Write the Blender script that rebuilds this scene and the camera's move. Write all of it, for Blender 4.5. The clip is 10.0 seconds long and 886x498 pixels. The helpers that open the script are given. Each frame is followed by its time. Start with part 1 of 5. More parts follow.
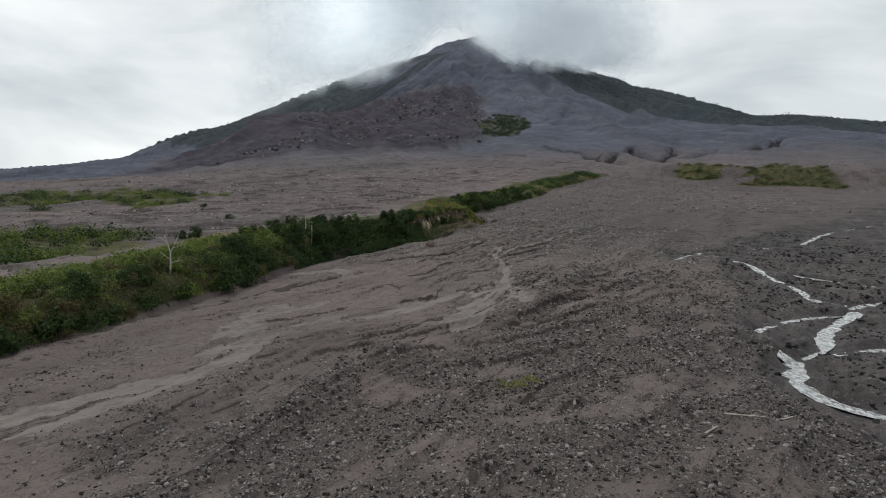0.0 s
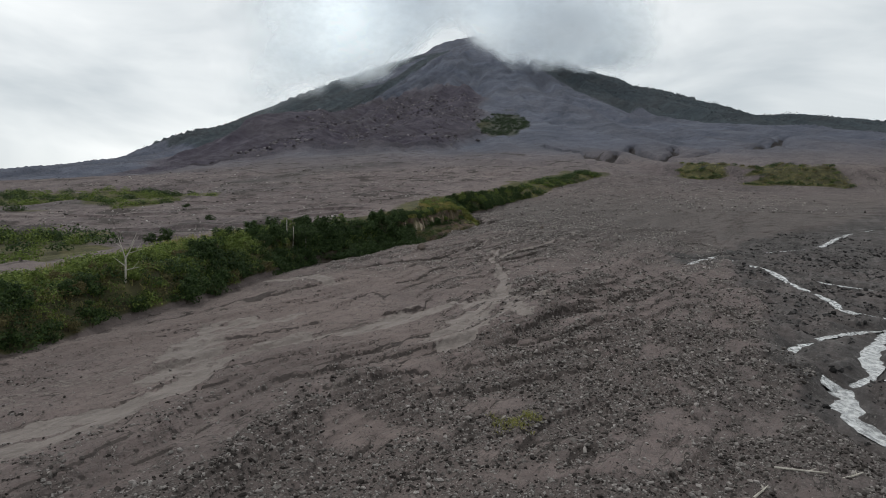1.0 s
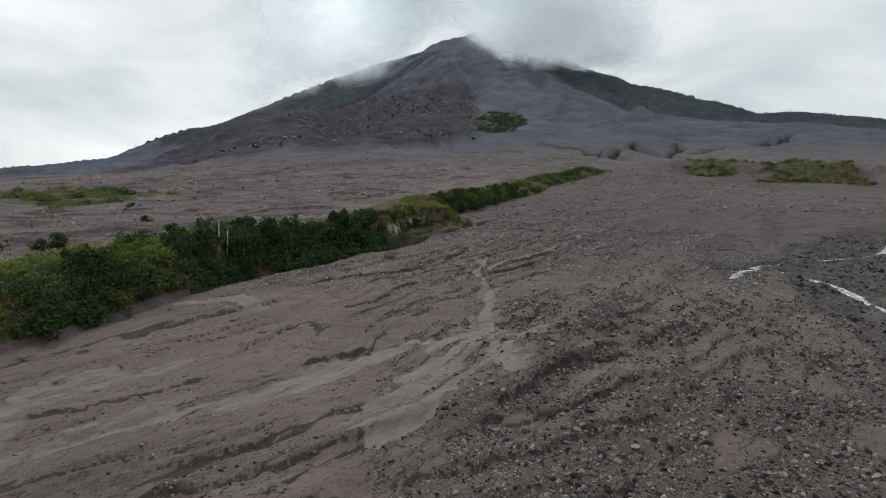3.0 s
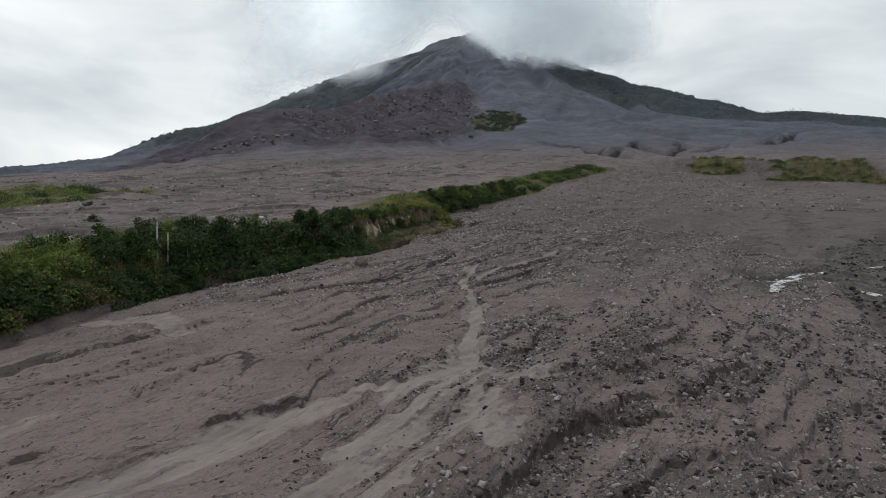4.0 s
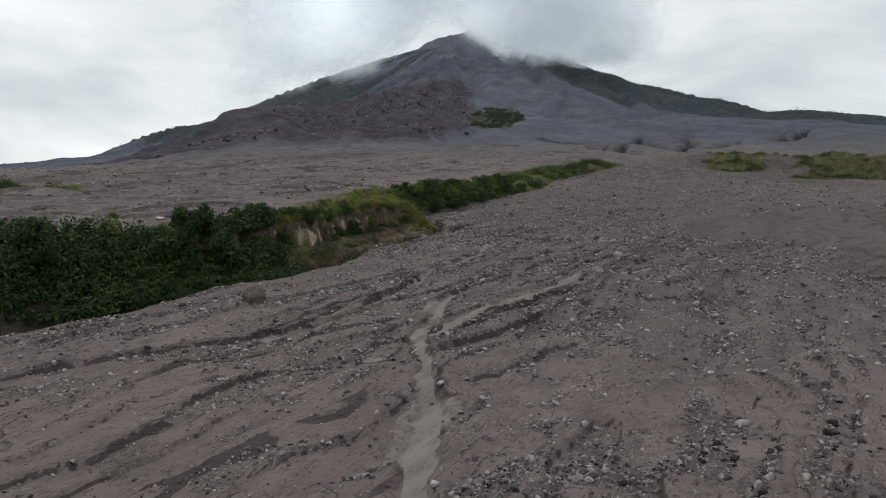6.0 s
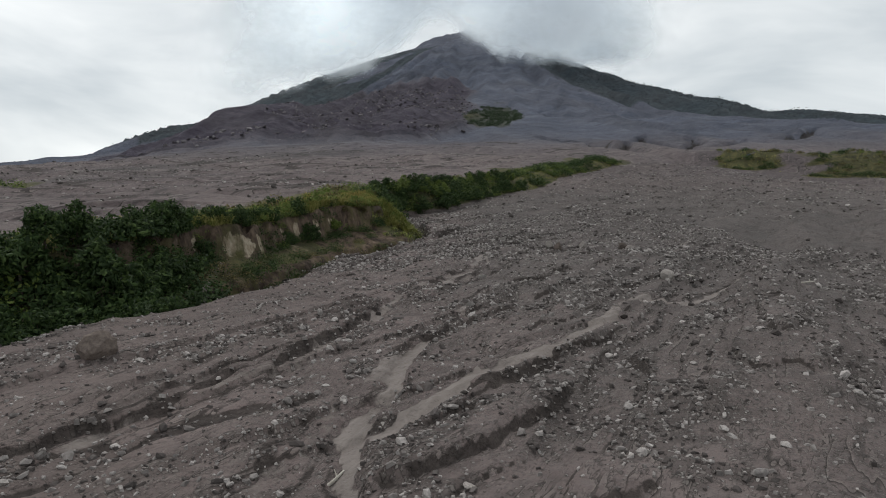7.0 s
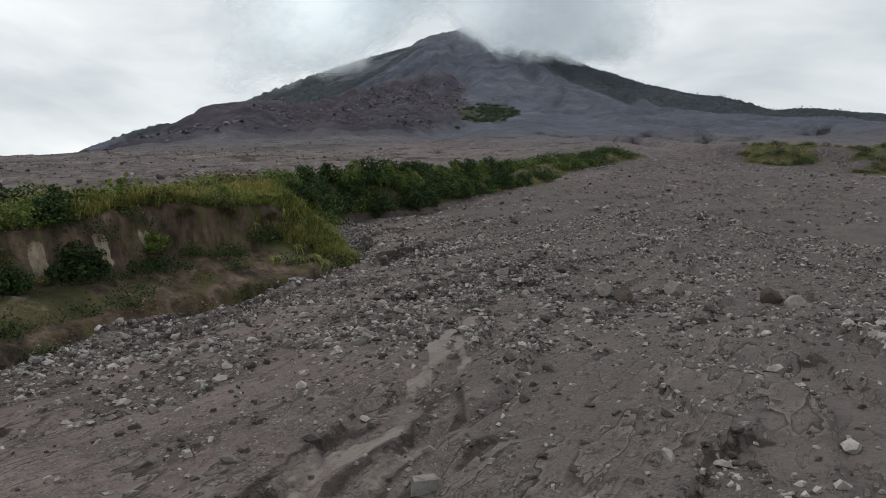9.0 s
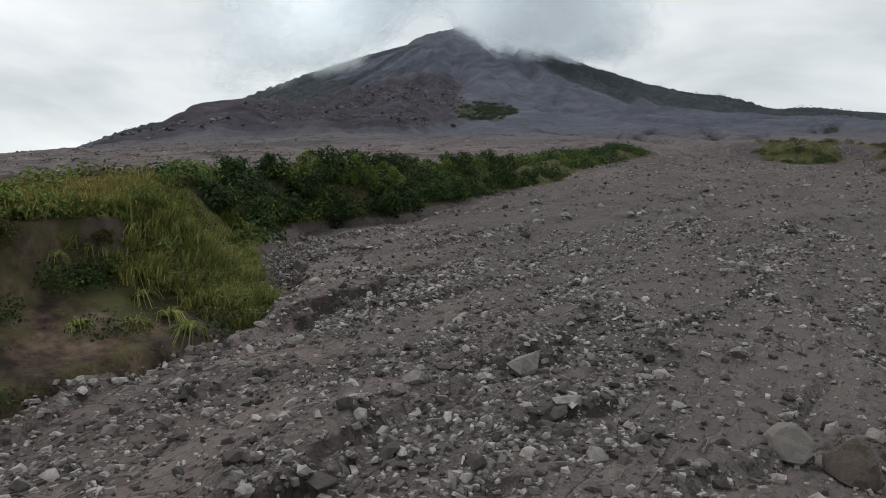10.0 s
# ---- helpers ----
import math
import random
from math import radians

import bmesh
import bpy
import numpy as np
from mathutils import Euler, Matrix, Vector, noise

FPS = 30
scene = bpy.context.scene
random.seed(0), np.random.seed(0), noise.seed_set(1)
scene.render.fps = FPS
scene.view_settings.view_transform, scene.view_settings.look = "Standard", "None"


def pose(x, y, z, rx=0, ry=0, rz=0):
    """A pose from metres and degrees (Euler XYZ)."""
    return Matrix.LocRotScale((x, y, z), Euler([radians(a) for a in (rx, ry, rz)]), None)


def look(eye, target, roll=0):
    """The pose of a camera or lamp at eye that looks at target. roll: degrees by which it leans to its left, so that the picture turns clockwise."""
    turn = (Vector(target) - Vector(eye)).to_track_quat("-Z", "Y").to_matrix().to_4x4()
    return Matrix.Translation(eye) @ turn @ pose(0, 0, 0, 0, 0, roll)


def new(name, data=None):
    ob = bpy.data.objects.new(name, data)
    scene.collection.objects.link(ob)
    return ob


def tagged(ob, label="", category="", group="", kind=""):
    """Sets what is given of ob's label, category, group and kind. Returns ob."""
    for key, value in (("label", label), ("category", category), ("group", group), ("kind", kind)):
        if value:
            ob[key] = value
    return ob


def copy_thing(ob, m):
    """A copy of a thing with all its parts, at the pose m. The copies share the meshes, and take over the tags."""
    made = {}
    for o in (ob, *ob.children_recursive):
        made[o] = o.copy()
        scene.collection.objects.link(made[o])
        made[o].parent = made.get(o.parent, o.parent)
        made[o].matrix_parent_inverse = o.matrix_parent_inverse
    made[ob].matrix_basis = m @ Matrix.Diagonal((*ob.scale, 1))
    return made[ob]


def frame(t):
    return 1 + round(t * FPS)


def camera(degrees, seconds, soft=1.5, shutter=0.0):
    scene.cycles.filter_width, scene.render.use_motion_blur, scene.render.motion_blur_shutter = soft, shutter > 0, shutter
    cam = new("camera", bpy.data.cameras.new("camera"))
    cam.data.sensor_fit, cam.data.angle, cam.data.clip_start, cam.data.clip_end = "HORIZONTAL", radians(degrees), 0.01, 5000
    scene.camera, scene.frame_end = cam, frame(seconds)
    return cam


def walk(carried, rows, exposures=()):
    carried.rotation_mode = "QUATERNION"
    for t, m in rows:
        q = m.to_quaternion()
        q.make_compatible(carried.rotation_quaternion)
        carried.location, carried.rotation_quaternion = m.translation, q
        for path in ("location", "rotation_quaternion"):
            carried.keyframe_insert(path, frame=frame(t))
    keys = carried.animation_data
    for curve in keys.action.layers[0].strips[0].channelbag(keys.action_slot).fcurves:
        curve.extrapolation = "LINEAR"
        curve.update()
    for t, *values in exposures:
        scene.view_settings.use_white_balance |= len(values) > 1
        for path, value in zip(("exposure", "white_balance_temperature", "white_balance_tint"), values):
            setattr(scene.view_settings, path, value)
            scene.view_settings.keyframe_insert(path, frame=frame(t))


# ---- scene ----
# ---------- camera: a drone gliding level up the slope ----------
cam = camera(68.0, 10.0, 1.0)
ROWS = [  # t, x, y, z, yaw, pitch, roll
    (0, 0.00, 0.00, -0.00, 0.02, -3.51, 0.03),
    (0.5, 0.50, 3.99, 0.00, -0.00, -3.49, 0.04),
    (1, 1.05, 8.02, 0.02, -0.05, -3.50, 0.06),
    (1.5, 1.71, 12.66, 0.03, -0.10, -3.50, 0.09),
    (2, 2.35, 17.39, -0.01, -0.13, -3.49, 0.12),
    (2.5, 3.16, 22.77, -0.10, -0.18, -3.48, 0.15),
    (4, 5.96, 40.94, -0.44, -0.30, -3.43, 0.19),
    (4.5, 6.86, 47.67, -0.59, -0.37, -3.41, 0.18),
    (5, 7.76, 54.21, -0.68, -0.40, -3.40, 0.15),
    (5.5, 8.52, 61.08, -0.65, -0.40, -3.39, 0.10),
    (7, 10.62, 84.25, -0.68, -0.71, -3.33, 0.05),
    (7.5, 11.58, 91.79, -0.69, -0.76, -3.30, 0.03),
    (8, 12.39, 99.19, -0.64, -0.82, -3.28, 0.01),
    (8.5, 13.11, 106.90, -0.64, -0.90, -3.27, -0.01),
    (9, 13.61, 114.65, -0.52, -1.02, -3.27, -0.03),
    (9.5, 14.09, 123.05, -0.25, -1.18, -3.26, -0.05),
    (10, 14.73, 130.31, 0.00, -1.32, -3.27, -0.08),
]
walk(cam, [(t, pose(x, y, z, 90 + pitch, roll, yaw)) for t, x, y, z, yaw, pitch, roll in ROWS])

# ---------- overcast daylight ----------
scene.view_settings.exposure = 0.0
SUN_UP, SUN_ROUND = 58.0, -35.0  # degrees above the horizon; round from +y to the right
world = bpy.data.worlds.new("overcast_sky")
scene.world = world
world.use_nodes = True
wt = world.node_tree
wt.nodes.clear()


wnode = wt.nodes.new
w_out = wnode("ShaderNodeOutputWorld")
w_bg = wnode("ShaderNodeBackground")
w_sky = wnode("ShaderNodeTexSky")
w_sky.sky_type, w_sky.sun_disc = "NISHITA", False
w_sky.sun_elevation, w_sky.sun_rotation = radians(SUN_UP), radians(SUN_ROUND)
w_co = wnode("ShaderNodeTexCoord")
w_map = wnode("ShaderNodeMapping")
w_map.inputs["Scale"].default_value = (1.6, 1.6, 5.2)
w_n1 = wnode("ShaderNodeTexNoise")
w_n1.inputs["Scale"].default_value = 1.7
w_n1.inputs["Detail"].default_value = 5.0
w_n1.inputs["Roughness"].default_value = 0.5
w_n1.inputs["Distortion"].default_value = 0.5
w_ramp = wnode("ShaderNodeValToRGB")
w_ramp.color_ramp.elements[0].position, w_ramp.color_ramp.elements[0].color = 0.30, (0.55, 0.605, 0.64, 1)
w_ramp.color_ramp.elements[1].position, w_ramp.color_ramp.elements[1].color = 0.66, (1.0, 1.03, 1.03, 1)
w_skys = wnode("ShaderNodeMixRGB")
w_skys.blend_type = "MULTIPLY"
w_skys.inputs[0].default_value = 1.0
w_skys.inputs[2].default_value = (0.1, 0.1, 0.1, 1)
w_mix = wnode("ShaderNodeMixRGB")
w_mix.inputs[0].default_value = 0.94
wl = wt.links.new
wl(w_co.outputs["Generated"], w_map.inputs["Vector"])
wl(w_map.outputs[0], w_n1.inputs["Vector"])
wl(w_n1.outputs["Fac"], w_ramp.inputs[0])
wl(w_sky.outputs[0], w_skys.inputs[1])
wl(w_skys.outputs[0], w_mix.inputs[1])
wl(w_ramp.outputs[0], w_mix.inputs[2])
wl(w_mix.outputs[0], w_bg.inputs[0])
wl(w_bg.outputs[0], w_out.inputs[0])
w_bg.inputs[1].default_value = 1.0

sun = new("sun", bpy.data.lights.new("sun", "SUN"))
sun.data.energy, sun.data.angle, sun.data.color = 1.2, radians(14), (1.0, 0.97, 0.93)
az, el = radians(SUN_ROUND), radians(SUN_UP)
sun.matrix_world = look((0, 0, 300), (-300 * math.sin(az) * math.cos(el), -300 * math.cos(az) * math.cos(el), 300 - 300 * math.sin(el)))

# ---------- materials ----------
def material(name):
    m = bpy.data.materials.new(name)
    m.use_nodes = True
    m.node_tree.nodes.clear()
    return m


class Net:
    """A few short calls to lay nodes."""

    def __init__(self, m):
        self.t = m.node_tree

    def node(self, kind, ins=None, attribute_name="", blend_type="", operation="", use_clamp=False):
        n = self.t.nodes.new(kind)
        if attribute_name:
            n.attribute_name = attribute_name
        if blend_type:
            n.blend_type = blend_type
        if operation:
            n.operation, n.use_clamp = operation, use_clamp
        for k, v in (ins or {}).items():
            if isinstance(v, bpy.types.NodeSocket):
                self.t.links.new(v, n.inputs[k])
            else:
                n.inputs[k].default_value = v
        return n

    def noise(self, scale, detail=4.0, rough=0.55, vec=None):
        n = self.node("ShaderNodeTexNoise", {"Scale": scale, "Detail": detail, "Roughness": rough})
        if vec is not None:
            self.t.links.new(vec, n.inputs["Vector"])
        return n.outputs["Fac"]

    def ramp(self, fac, *stops):
        n = self.node("ShaderNodeValToRGB", {0: fac})
        e = n.color_ramp.elements
        while len(e) < len(stops):
            e.new(0.5)
        for s, (p, c) in zip(e, stops):
            s.position, s.color = p, (*c, 1) if isinstance(c, tuple) else (c, c, c, 1)
        return n.outputs[0]

    def mix(self, fac, a, b, blend="MIX"):
        n = self.node("ShaderNodeMixRGB", blend_type=blend)
        for k, v in zip((0, 1, 2), (fac, a, b)):
            if isinstance(v, bpy.types.NodeSocket):
                self.t.links.new(v, n.inputs[k])
            else:
                n.inputs[k].default_value = (*v, 1) if isinstance(v, tuple) else v
        return n.outputs[0]

    def maths(self, op, a, b=0.0, clamp=False):
        return self.node("ShaderNodeMath", {0: a, 1: b}, operation=op, use_clamp=clamp).outputs[0]

    def finish(self, shader):
        out = self.node("ShaderNodeOutputMaterial")
        self.t.links.new(shader, out.inputs[0])


def principled(net, color, rough=0.9, bump=None, strength=0.4, dist=0.05, spec=0.3):
    p = net.node("ShaderNodeBsdfPrincipled", {"Roughness": rough, "Specular IOR Level": spec})
    if isinstance(color, bpy.types.NodeSocket):
        net.t.links.new(color, p.inputs["Base Color"])
    else:
        p.inputs["Base Color"].default_value = (*color, 1)
    if bump is not None:
        b = net.node("ShaderNodeBump", {"Height": bump, "Strength": strength, "Distance": dist})
        net.t.links.new(b.outputs[0], p.inputs["Normal"])
    return p.outputs[0]


def ground_material():
    m = material("volcanic_ground")
    k = Net(m)
    pos = k.node("ShaderNodeNewGeometry").outputs["Position"]
    za = k.node("ShaderNodeAttribute", attribute_name="zone")
    zs = k.node("ShaderNodeSeparateColor", {0: za.outputs["Color"]}).outputs
    veg, red, wet, mud = zs[0], zs[1], zs[2], za.outputs["Alpha"]
    zb = k.node("ShaderNodeAttribute", attribute_name="zone_b")
    zt = k.node("ShaderNodeSeparateColor", {0: zb.outputs["Color"]}).outputs
    cliff, high, pink, cut = zt[0], zt[1], zt[2], zb.outputs["Alpha"]
    big = k.noise(0.012, 6, 0.6, pos)
    mid = k.noise(0.22, 6, 0.6, pos)
    grain = k.noise(3.0, 6, 0.7, pos)
    fine = k.noise(16.0, 4, 0.7, pos)
    # sand and ash with stones too small to be built
    sand = k.ramp(mid, (0.30, (0.112, 0.087, 0.082)), (0.55, (0.152, 0.119, 0.113)), (0.75, (0.198, 0.158, 0.150)))
    sand = k.mix(k.ramp(grain, (0.45, 0.0), (0.65, 0.4)), sand, (0.155, 0.137, 0.131))
    patchy = k.noise(0.7, 8, 0.68, pos)
    sand = k.mix(k.ramp(patchy, (0.36, 0.5), (0.50, 0.0)), sand, (0.058, 0.049, 0.047))
    # fine dark specks stand in for shade in crevices of the ash
    sand = k.mix(k.ramp(fine, (0.35, 0.4), (0.5, 0.0)), sand, (0.066, 0.059, 0.057))
    along = k.node("ShaderNodeMapping", {"Vector": pos, "Rotation": (0, 0, 1.012), "Scale": (4.0, 1.0, 1.0)})
    along.vector_type = "TEXTURE"
    flow = along.outputs[0]
    broken = k.maths("SUBTRACT", k.noise(2.2, 6, 0.7, pos), 0.5)

    def torn(mask, amount, low, high, by=None):
        """A mask with an edge torn by noise."""
        return k.ramp(k.maths("ADD", mask, k.maths("MULTIPLY", by or broken, amount)), (low, 0.0), (high, 1.0))

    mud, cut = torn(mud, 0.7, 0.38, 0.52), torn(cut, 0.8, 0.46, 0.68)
    veg = torn(veg, 1.1, 0.32, 0.62, k.maths("SUBTRACT", k.noise(0.9, 6, 0.7, pos), 0.5))
    cluster = torn(k.node("ShaderNodeAttribute", attribute_name="drift").outputs["Fac"], 1.1, 0.32, 0.55)
    warp = k.mix(0.12, pos, k.node("ShaderNodeTexNoise", {"Vector": pos, "Scale": 8.0, "Detail": 3.0}).outputs["Color"], "ADD")
    lumps = []
    for size, edge, share in ((3.6, 0.40, 0.80), (8.0, 0.44, 0.60), (1.5, 0.44, 0.45), (14.0, 0.46, 0.45)):
        cells = k.node("ShaderNodeTexVoronoi", {"Scale": size, "Randomness": 1.0})
        cells.voronoi_dimensions, cells.distance = "2D", "MANHATTAN"
        k.t.links.new(warp, cells.inputs["Vector"])
        rnd = k.node("ShaderNodeSeparateColor", {0: cells.outputs["Color"]}).outputs
        some = k.ramp(rnd[0], (share, 0.0), (share + 0.02, 1.0))
        lump = k.maths("MULTIPLY", k.ramp(cells.outputs["Distance"], (edge - 0.1, 1.0), (edge, 0.0)), some)
        # dark rim paints the contact shade round each pebble
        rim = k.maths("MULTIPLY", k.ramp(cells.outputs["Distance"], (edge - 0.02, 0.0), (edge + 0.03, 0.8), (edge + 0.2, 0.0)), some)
        lumps.append((lump, rim, rnd[1]))

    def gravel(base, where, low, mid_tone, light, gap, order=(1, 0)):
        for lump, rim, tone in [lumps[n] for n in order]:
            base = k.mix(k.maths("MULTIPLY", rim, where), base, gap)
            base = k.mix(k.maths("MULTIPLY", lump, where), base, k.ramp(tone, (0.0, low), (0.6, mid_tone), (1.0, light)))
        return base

    # ground among clustered stones is darkened to stand in for contact shade
    sand = k.mix(k.maths("MULTIPLY", cluster, 0.55), sand, (0.050, 0.041, 0.038))
    lone = k.maths("MAXIMUM", cluster, k.ramp(k.noise(0.8, 5, 0.7, pos), (0.50, 0.0), (0.56, 0.85)))
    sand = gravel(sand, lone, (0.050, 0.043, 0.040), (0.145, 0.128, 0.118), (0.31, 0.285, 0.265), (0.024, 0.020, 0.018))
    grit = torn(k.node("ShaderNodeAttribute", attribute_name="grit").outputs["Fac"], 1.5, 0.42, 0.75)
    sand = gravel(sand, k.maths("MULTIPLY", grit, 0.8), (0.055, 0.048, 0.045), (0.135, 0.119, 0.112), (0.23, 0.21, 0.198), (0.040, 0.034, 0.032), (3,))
    pebble = k.maths("MULTIPLY", k.maths("MAXIMUM", lumps[0][0], k.maths("MULTIPLY", lumps[1][0], 0.6)), lone)
    pebble = k.maths("MAXIMUM", pebble, k.maths("MULTIPLY", k.maths("MULTIPLY", lumps[3][0], 0.35), grit))
    col = k.mix(k.maths("MULTIPLY", pink, 0.5), sand, (0.185, 0.146, 0.134))
    # greyer, finer silt on the side of the stream
    across = k.node("ShaderNodeSeparateXYZ", {0: pos}).outputs
    silt = k.maths("ADD", k.maths("DIVIDE", k.maths("SUBTRACT", across[0], 9.0), 12.0), k.maths("MULTIPLY", k.maths("SUBTRACT", k.noise(0.25, 5, 0.6, pos), 0.5), 1.6))
    silt = k.maths("MULTIPLY", k.ramp(silt, (0.1, 0.0), (0.7, 0.5)), k.ramp(k.maths("DIVIDE", across[1], 300.0), (0.30, 0.0), (0.40, 1.0), (0.60, 1.0), (0.8, 0.0)))
    col = k.mix(silt, col, (0.086, 0.081, 0.077))
    # thin ledges where sheets of ash break off along the flow, shaded in colour
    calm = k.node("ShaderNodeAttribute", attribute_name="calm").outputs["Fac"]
    ledges = []
    outer = k.node("ShaderNodeAttribute", attribute_name="outer").outputs["Fac"]
    col = k.mix(k.maths("MULTIPLY", outer, 0.5), col, (0.102, 0.082, 0.085))
    bands = k.noise(0.035, 6, 0.6, flow)
    col = k.mix(k.maths("MULTIPLY", k.ramp(bands, (0.38, 0.6), (0.48, 0.0)), outer), col, (0.064, 0.053, 0.055))
    col = k.mix(k.maths("MULTIPLY", k.ramp(bands, (0.54, 0.0), (0.64, 0.45)), outer), col, (0.190, 0.156, 0.148))
    for size in (0.9, 0.17):
        specks = k.noise(size, 7, 0.8, pos)
        col = k.mix(k.maths("MULTIPLY", k.ramp(specks, (0.40, 0.75), (0.46, 0.0)), outer), col, (0.052, 0.043, 0.045))
        col = k.mix(k.maths("MULTIPLY", k.ramp(specks, (0.57, 0.0), (0.63, 0.55)), outer), col, (0.220, 0.190, 0.185))
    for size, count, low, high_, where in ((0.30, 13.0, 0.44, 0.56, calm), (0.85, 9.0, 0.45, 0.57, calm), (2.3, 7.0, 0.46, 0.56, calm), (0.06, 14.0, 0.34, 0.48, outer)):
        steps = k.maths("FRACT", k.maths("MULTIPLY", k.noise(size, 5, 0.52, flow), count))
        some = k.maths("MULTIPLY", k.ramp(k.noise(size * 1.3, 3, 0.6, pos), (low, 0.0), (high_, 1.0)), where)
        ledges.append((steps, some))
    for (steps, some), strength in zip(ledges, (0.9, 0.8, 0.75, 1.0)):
        # pale line paints the lit lip of the ledge
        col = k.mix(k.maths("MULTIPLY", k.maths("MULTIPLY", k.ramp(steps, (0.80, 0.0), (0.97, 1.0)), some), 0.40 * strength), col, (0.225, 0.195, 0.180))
        # dark line paints its shaded, undercut face
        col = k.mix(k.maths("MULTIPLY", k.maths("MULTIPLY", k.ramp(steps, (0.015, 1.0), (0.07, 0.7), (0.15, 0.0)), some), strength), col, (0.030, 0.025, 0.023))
    lava = k.ramp(k.noise(0.05, 9, 0.68, pos), (0.36, (0.036, 0.031, 0.044)), (0.55, (0.060, 0.052, 0.070)), (0.76, (0.118, 0.107, 0.126)))
    col = k.mix(red, col, lava)
    # rock colour is tinted blue to stand in for distance haze
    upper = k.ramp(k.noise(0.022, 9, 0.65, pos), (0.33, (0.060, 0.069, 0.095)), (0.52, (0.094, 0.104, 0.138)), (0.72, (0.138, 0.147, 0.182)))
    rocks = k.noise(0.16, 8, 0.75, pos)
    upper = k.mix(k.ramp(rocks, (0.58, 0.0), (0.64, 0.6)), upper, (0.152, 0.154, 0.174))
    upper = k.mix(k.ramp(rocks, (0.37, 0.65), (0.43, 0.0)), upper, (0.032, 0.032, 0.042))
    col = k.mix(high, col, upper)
    drip = k.node("ShaderNodeMapping", {"Vector": pos, "Scale": (1.0, 1.0, 0.4)}).outputs[0]
    soil = k.ramp(k.noise(1.3, 8, 0.7, drip), (0.36, (0.022, 0.015, 0.011)), (0.51, (0.082, 0.058, 0.042)), (0.71, (0.190, 0.142, 0.106)))
    stain = k.noise(0.55, 7, 0.66, drip)
    soil = k.mix(k.ramp(stain, (0.36, 0.85), (0.47, 0.0)), soil, (0.018, 0.013, 0.010))
    soil = k.mix(k.ramp(k.noise(0.8, 7, 0.7, pos), (0.50, 0.0), (0.62, 0.65)), soil, (0.078, 0.072, 0.026))
    scar = torn(k.node("ShaderNodeAttribute", attribute_name="scar").outputs["Fac"], 1.3, 0.35, 0.5)
    soil = k.mix(scar, soil, k.ramp(k.noise(2.2, 6, 0.7, drip), (0.35, (0.10, 0.075, 0.050)), (0.5, (0.27, 0.22, 0.16)), (0.7, (0.42, 0.37, 0.29))))
    col = k.mix(cliff, col, soil)
    mudc = k.ramp(k.noise(1.4, 8, 0.7, flow), (0.3, (0.125, 0.106, 0.096)), (0.5, (0.178, 0.153, 0.140)), (0.7, (0.225, 0.195, 0.178)))
    # dark cut-ash colour, which also paints in shade of ledges, banks and gullies
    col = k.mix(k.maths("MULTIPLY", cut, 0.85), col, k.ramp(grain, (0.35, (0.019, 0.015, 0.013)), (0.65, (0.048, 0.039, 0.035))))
    col = k.mix(mud, col, mudc)
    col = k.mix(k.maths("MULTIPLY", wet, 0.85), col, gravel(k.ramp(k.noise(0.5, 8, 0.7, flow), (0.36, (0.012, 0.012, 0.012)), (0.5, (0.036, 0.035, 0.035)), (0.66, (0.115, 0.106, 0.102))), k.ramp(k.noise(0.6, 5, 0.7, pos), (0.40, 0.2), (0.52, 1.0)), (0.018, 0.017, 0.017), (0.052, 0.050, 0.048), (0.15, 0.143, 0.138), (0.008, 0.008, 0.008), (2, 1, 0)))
    green = k.ramp(k.noise(0.35, 7, 0.7, pos), (0.32, (0.026, 0.026, 0.011)), (0.52, (0.062, 0.060, 0.024)), (0.70, (0.120, 0.108, 0.045)))
    # cover on the far ridges takes bluish tones that paint in distance haze
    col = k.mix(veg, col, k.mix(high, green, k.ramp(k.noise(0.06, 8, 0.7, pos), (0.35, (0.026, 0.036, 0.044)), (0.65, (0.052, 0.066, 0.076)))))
    col = k.mix(k.ramp(big, (0.35, 0.28), (0.6, 0.0)), col, (0.062, 0.056, 0.054))
    rough = k.mix(wet, k.mix(mud, (0.93, 0.93, 0.93), (0.7, 0.7, 0.7)), (0.75, 0.75, 0.75))
    stony = k.maths("SUBTRACT", 1.0, k.maths("MULTIPLY", mud, 0.85))
    relief = k.maths("MULTIPLY", k.maths("ADD", k.maths("MULTIPLY", grain, 0.7), k.maths("MULTIPLY", pebble, 0.6)), stony)
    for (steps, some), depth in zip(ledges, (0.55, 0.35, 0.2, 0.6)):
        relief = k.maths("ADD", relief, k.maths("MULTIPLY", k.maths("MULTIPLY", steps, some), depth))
    p = k.node("ShaderNodeBsdfPrincipled", {"Base Color": col, "Roughness": rough, "Specular IOR Level": 0.15})
    crags = k.maths("MULTIPLY", k.noise(0.035, 9, 0.68, pos), k.maths("MAXIMUM", high, red))
    coarse = k.node("ShaderNodeBump", {"Height": crags, "Strength": 0.9, "Distance": 14.0})
    fine_ = k.node("ShaderNodeBump", {"Height": relief, "Strength": 0.9, "Distance": 0.14, "Normal": coarse.outputs[0]})
    k.t.links.new(fine_.outputs[0], p.inputs["Normal"])
    k.finish(p.outputs[0])
    return m


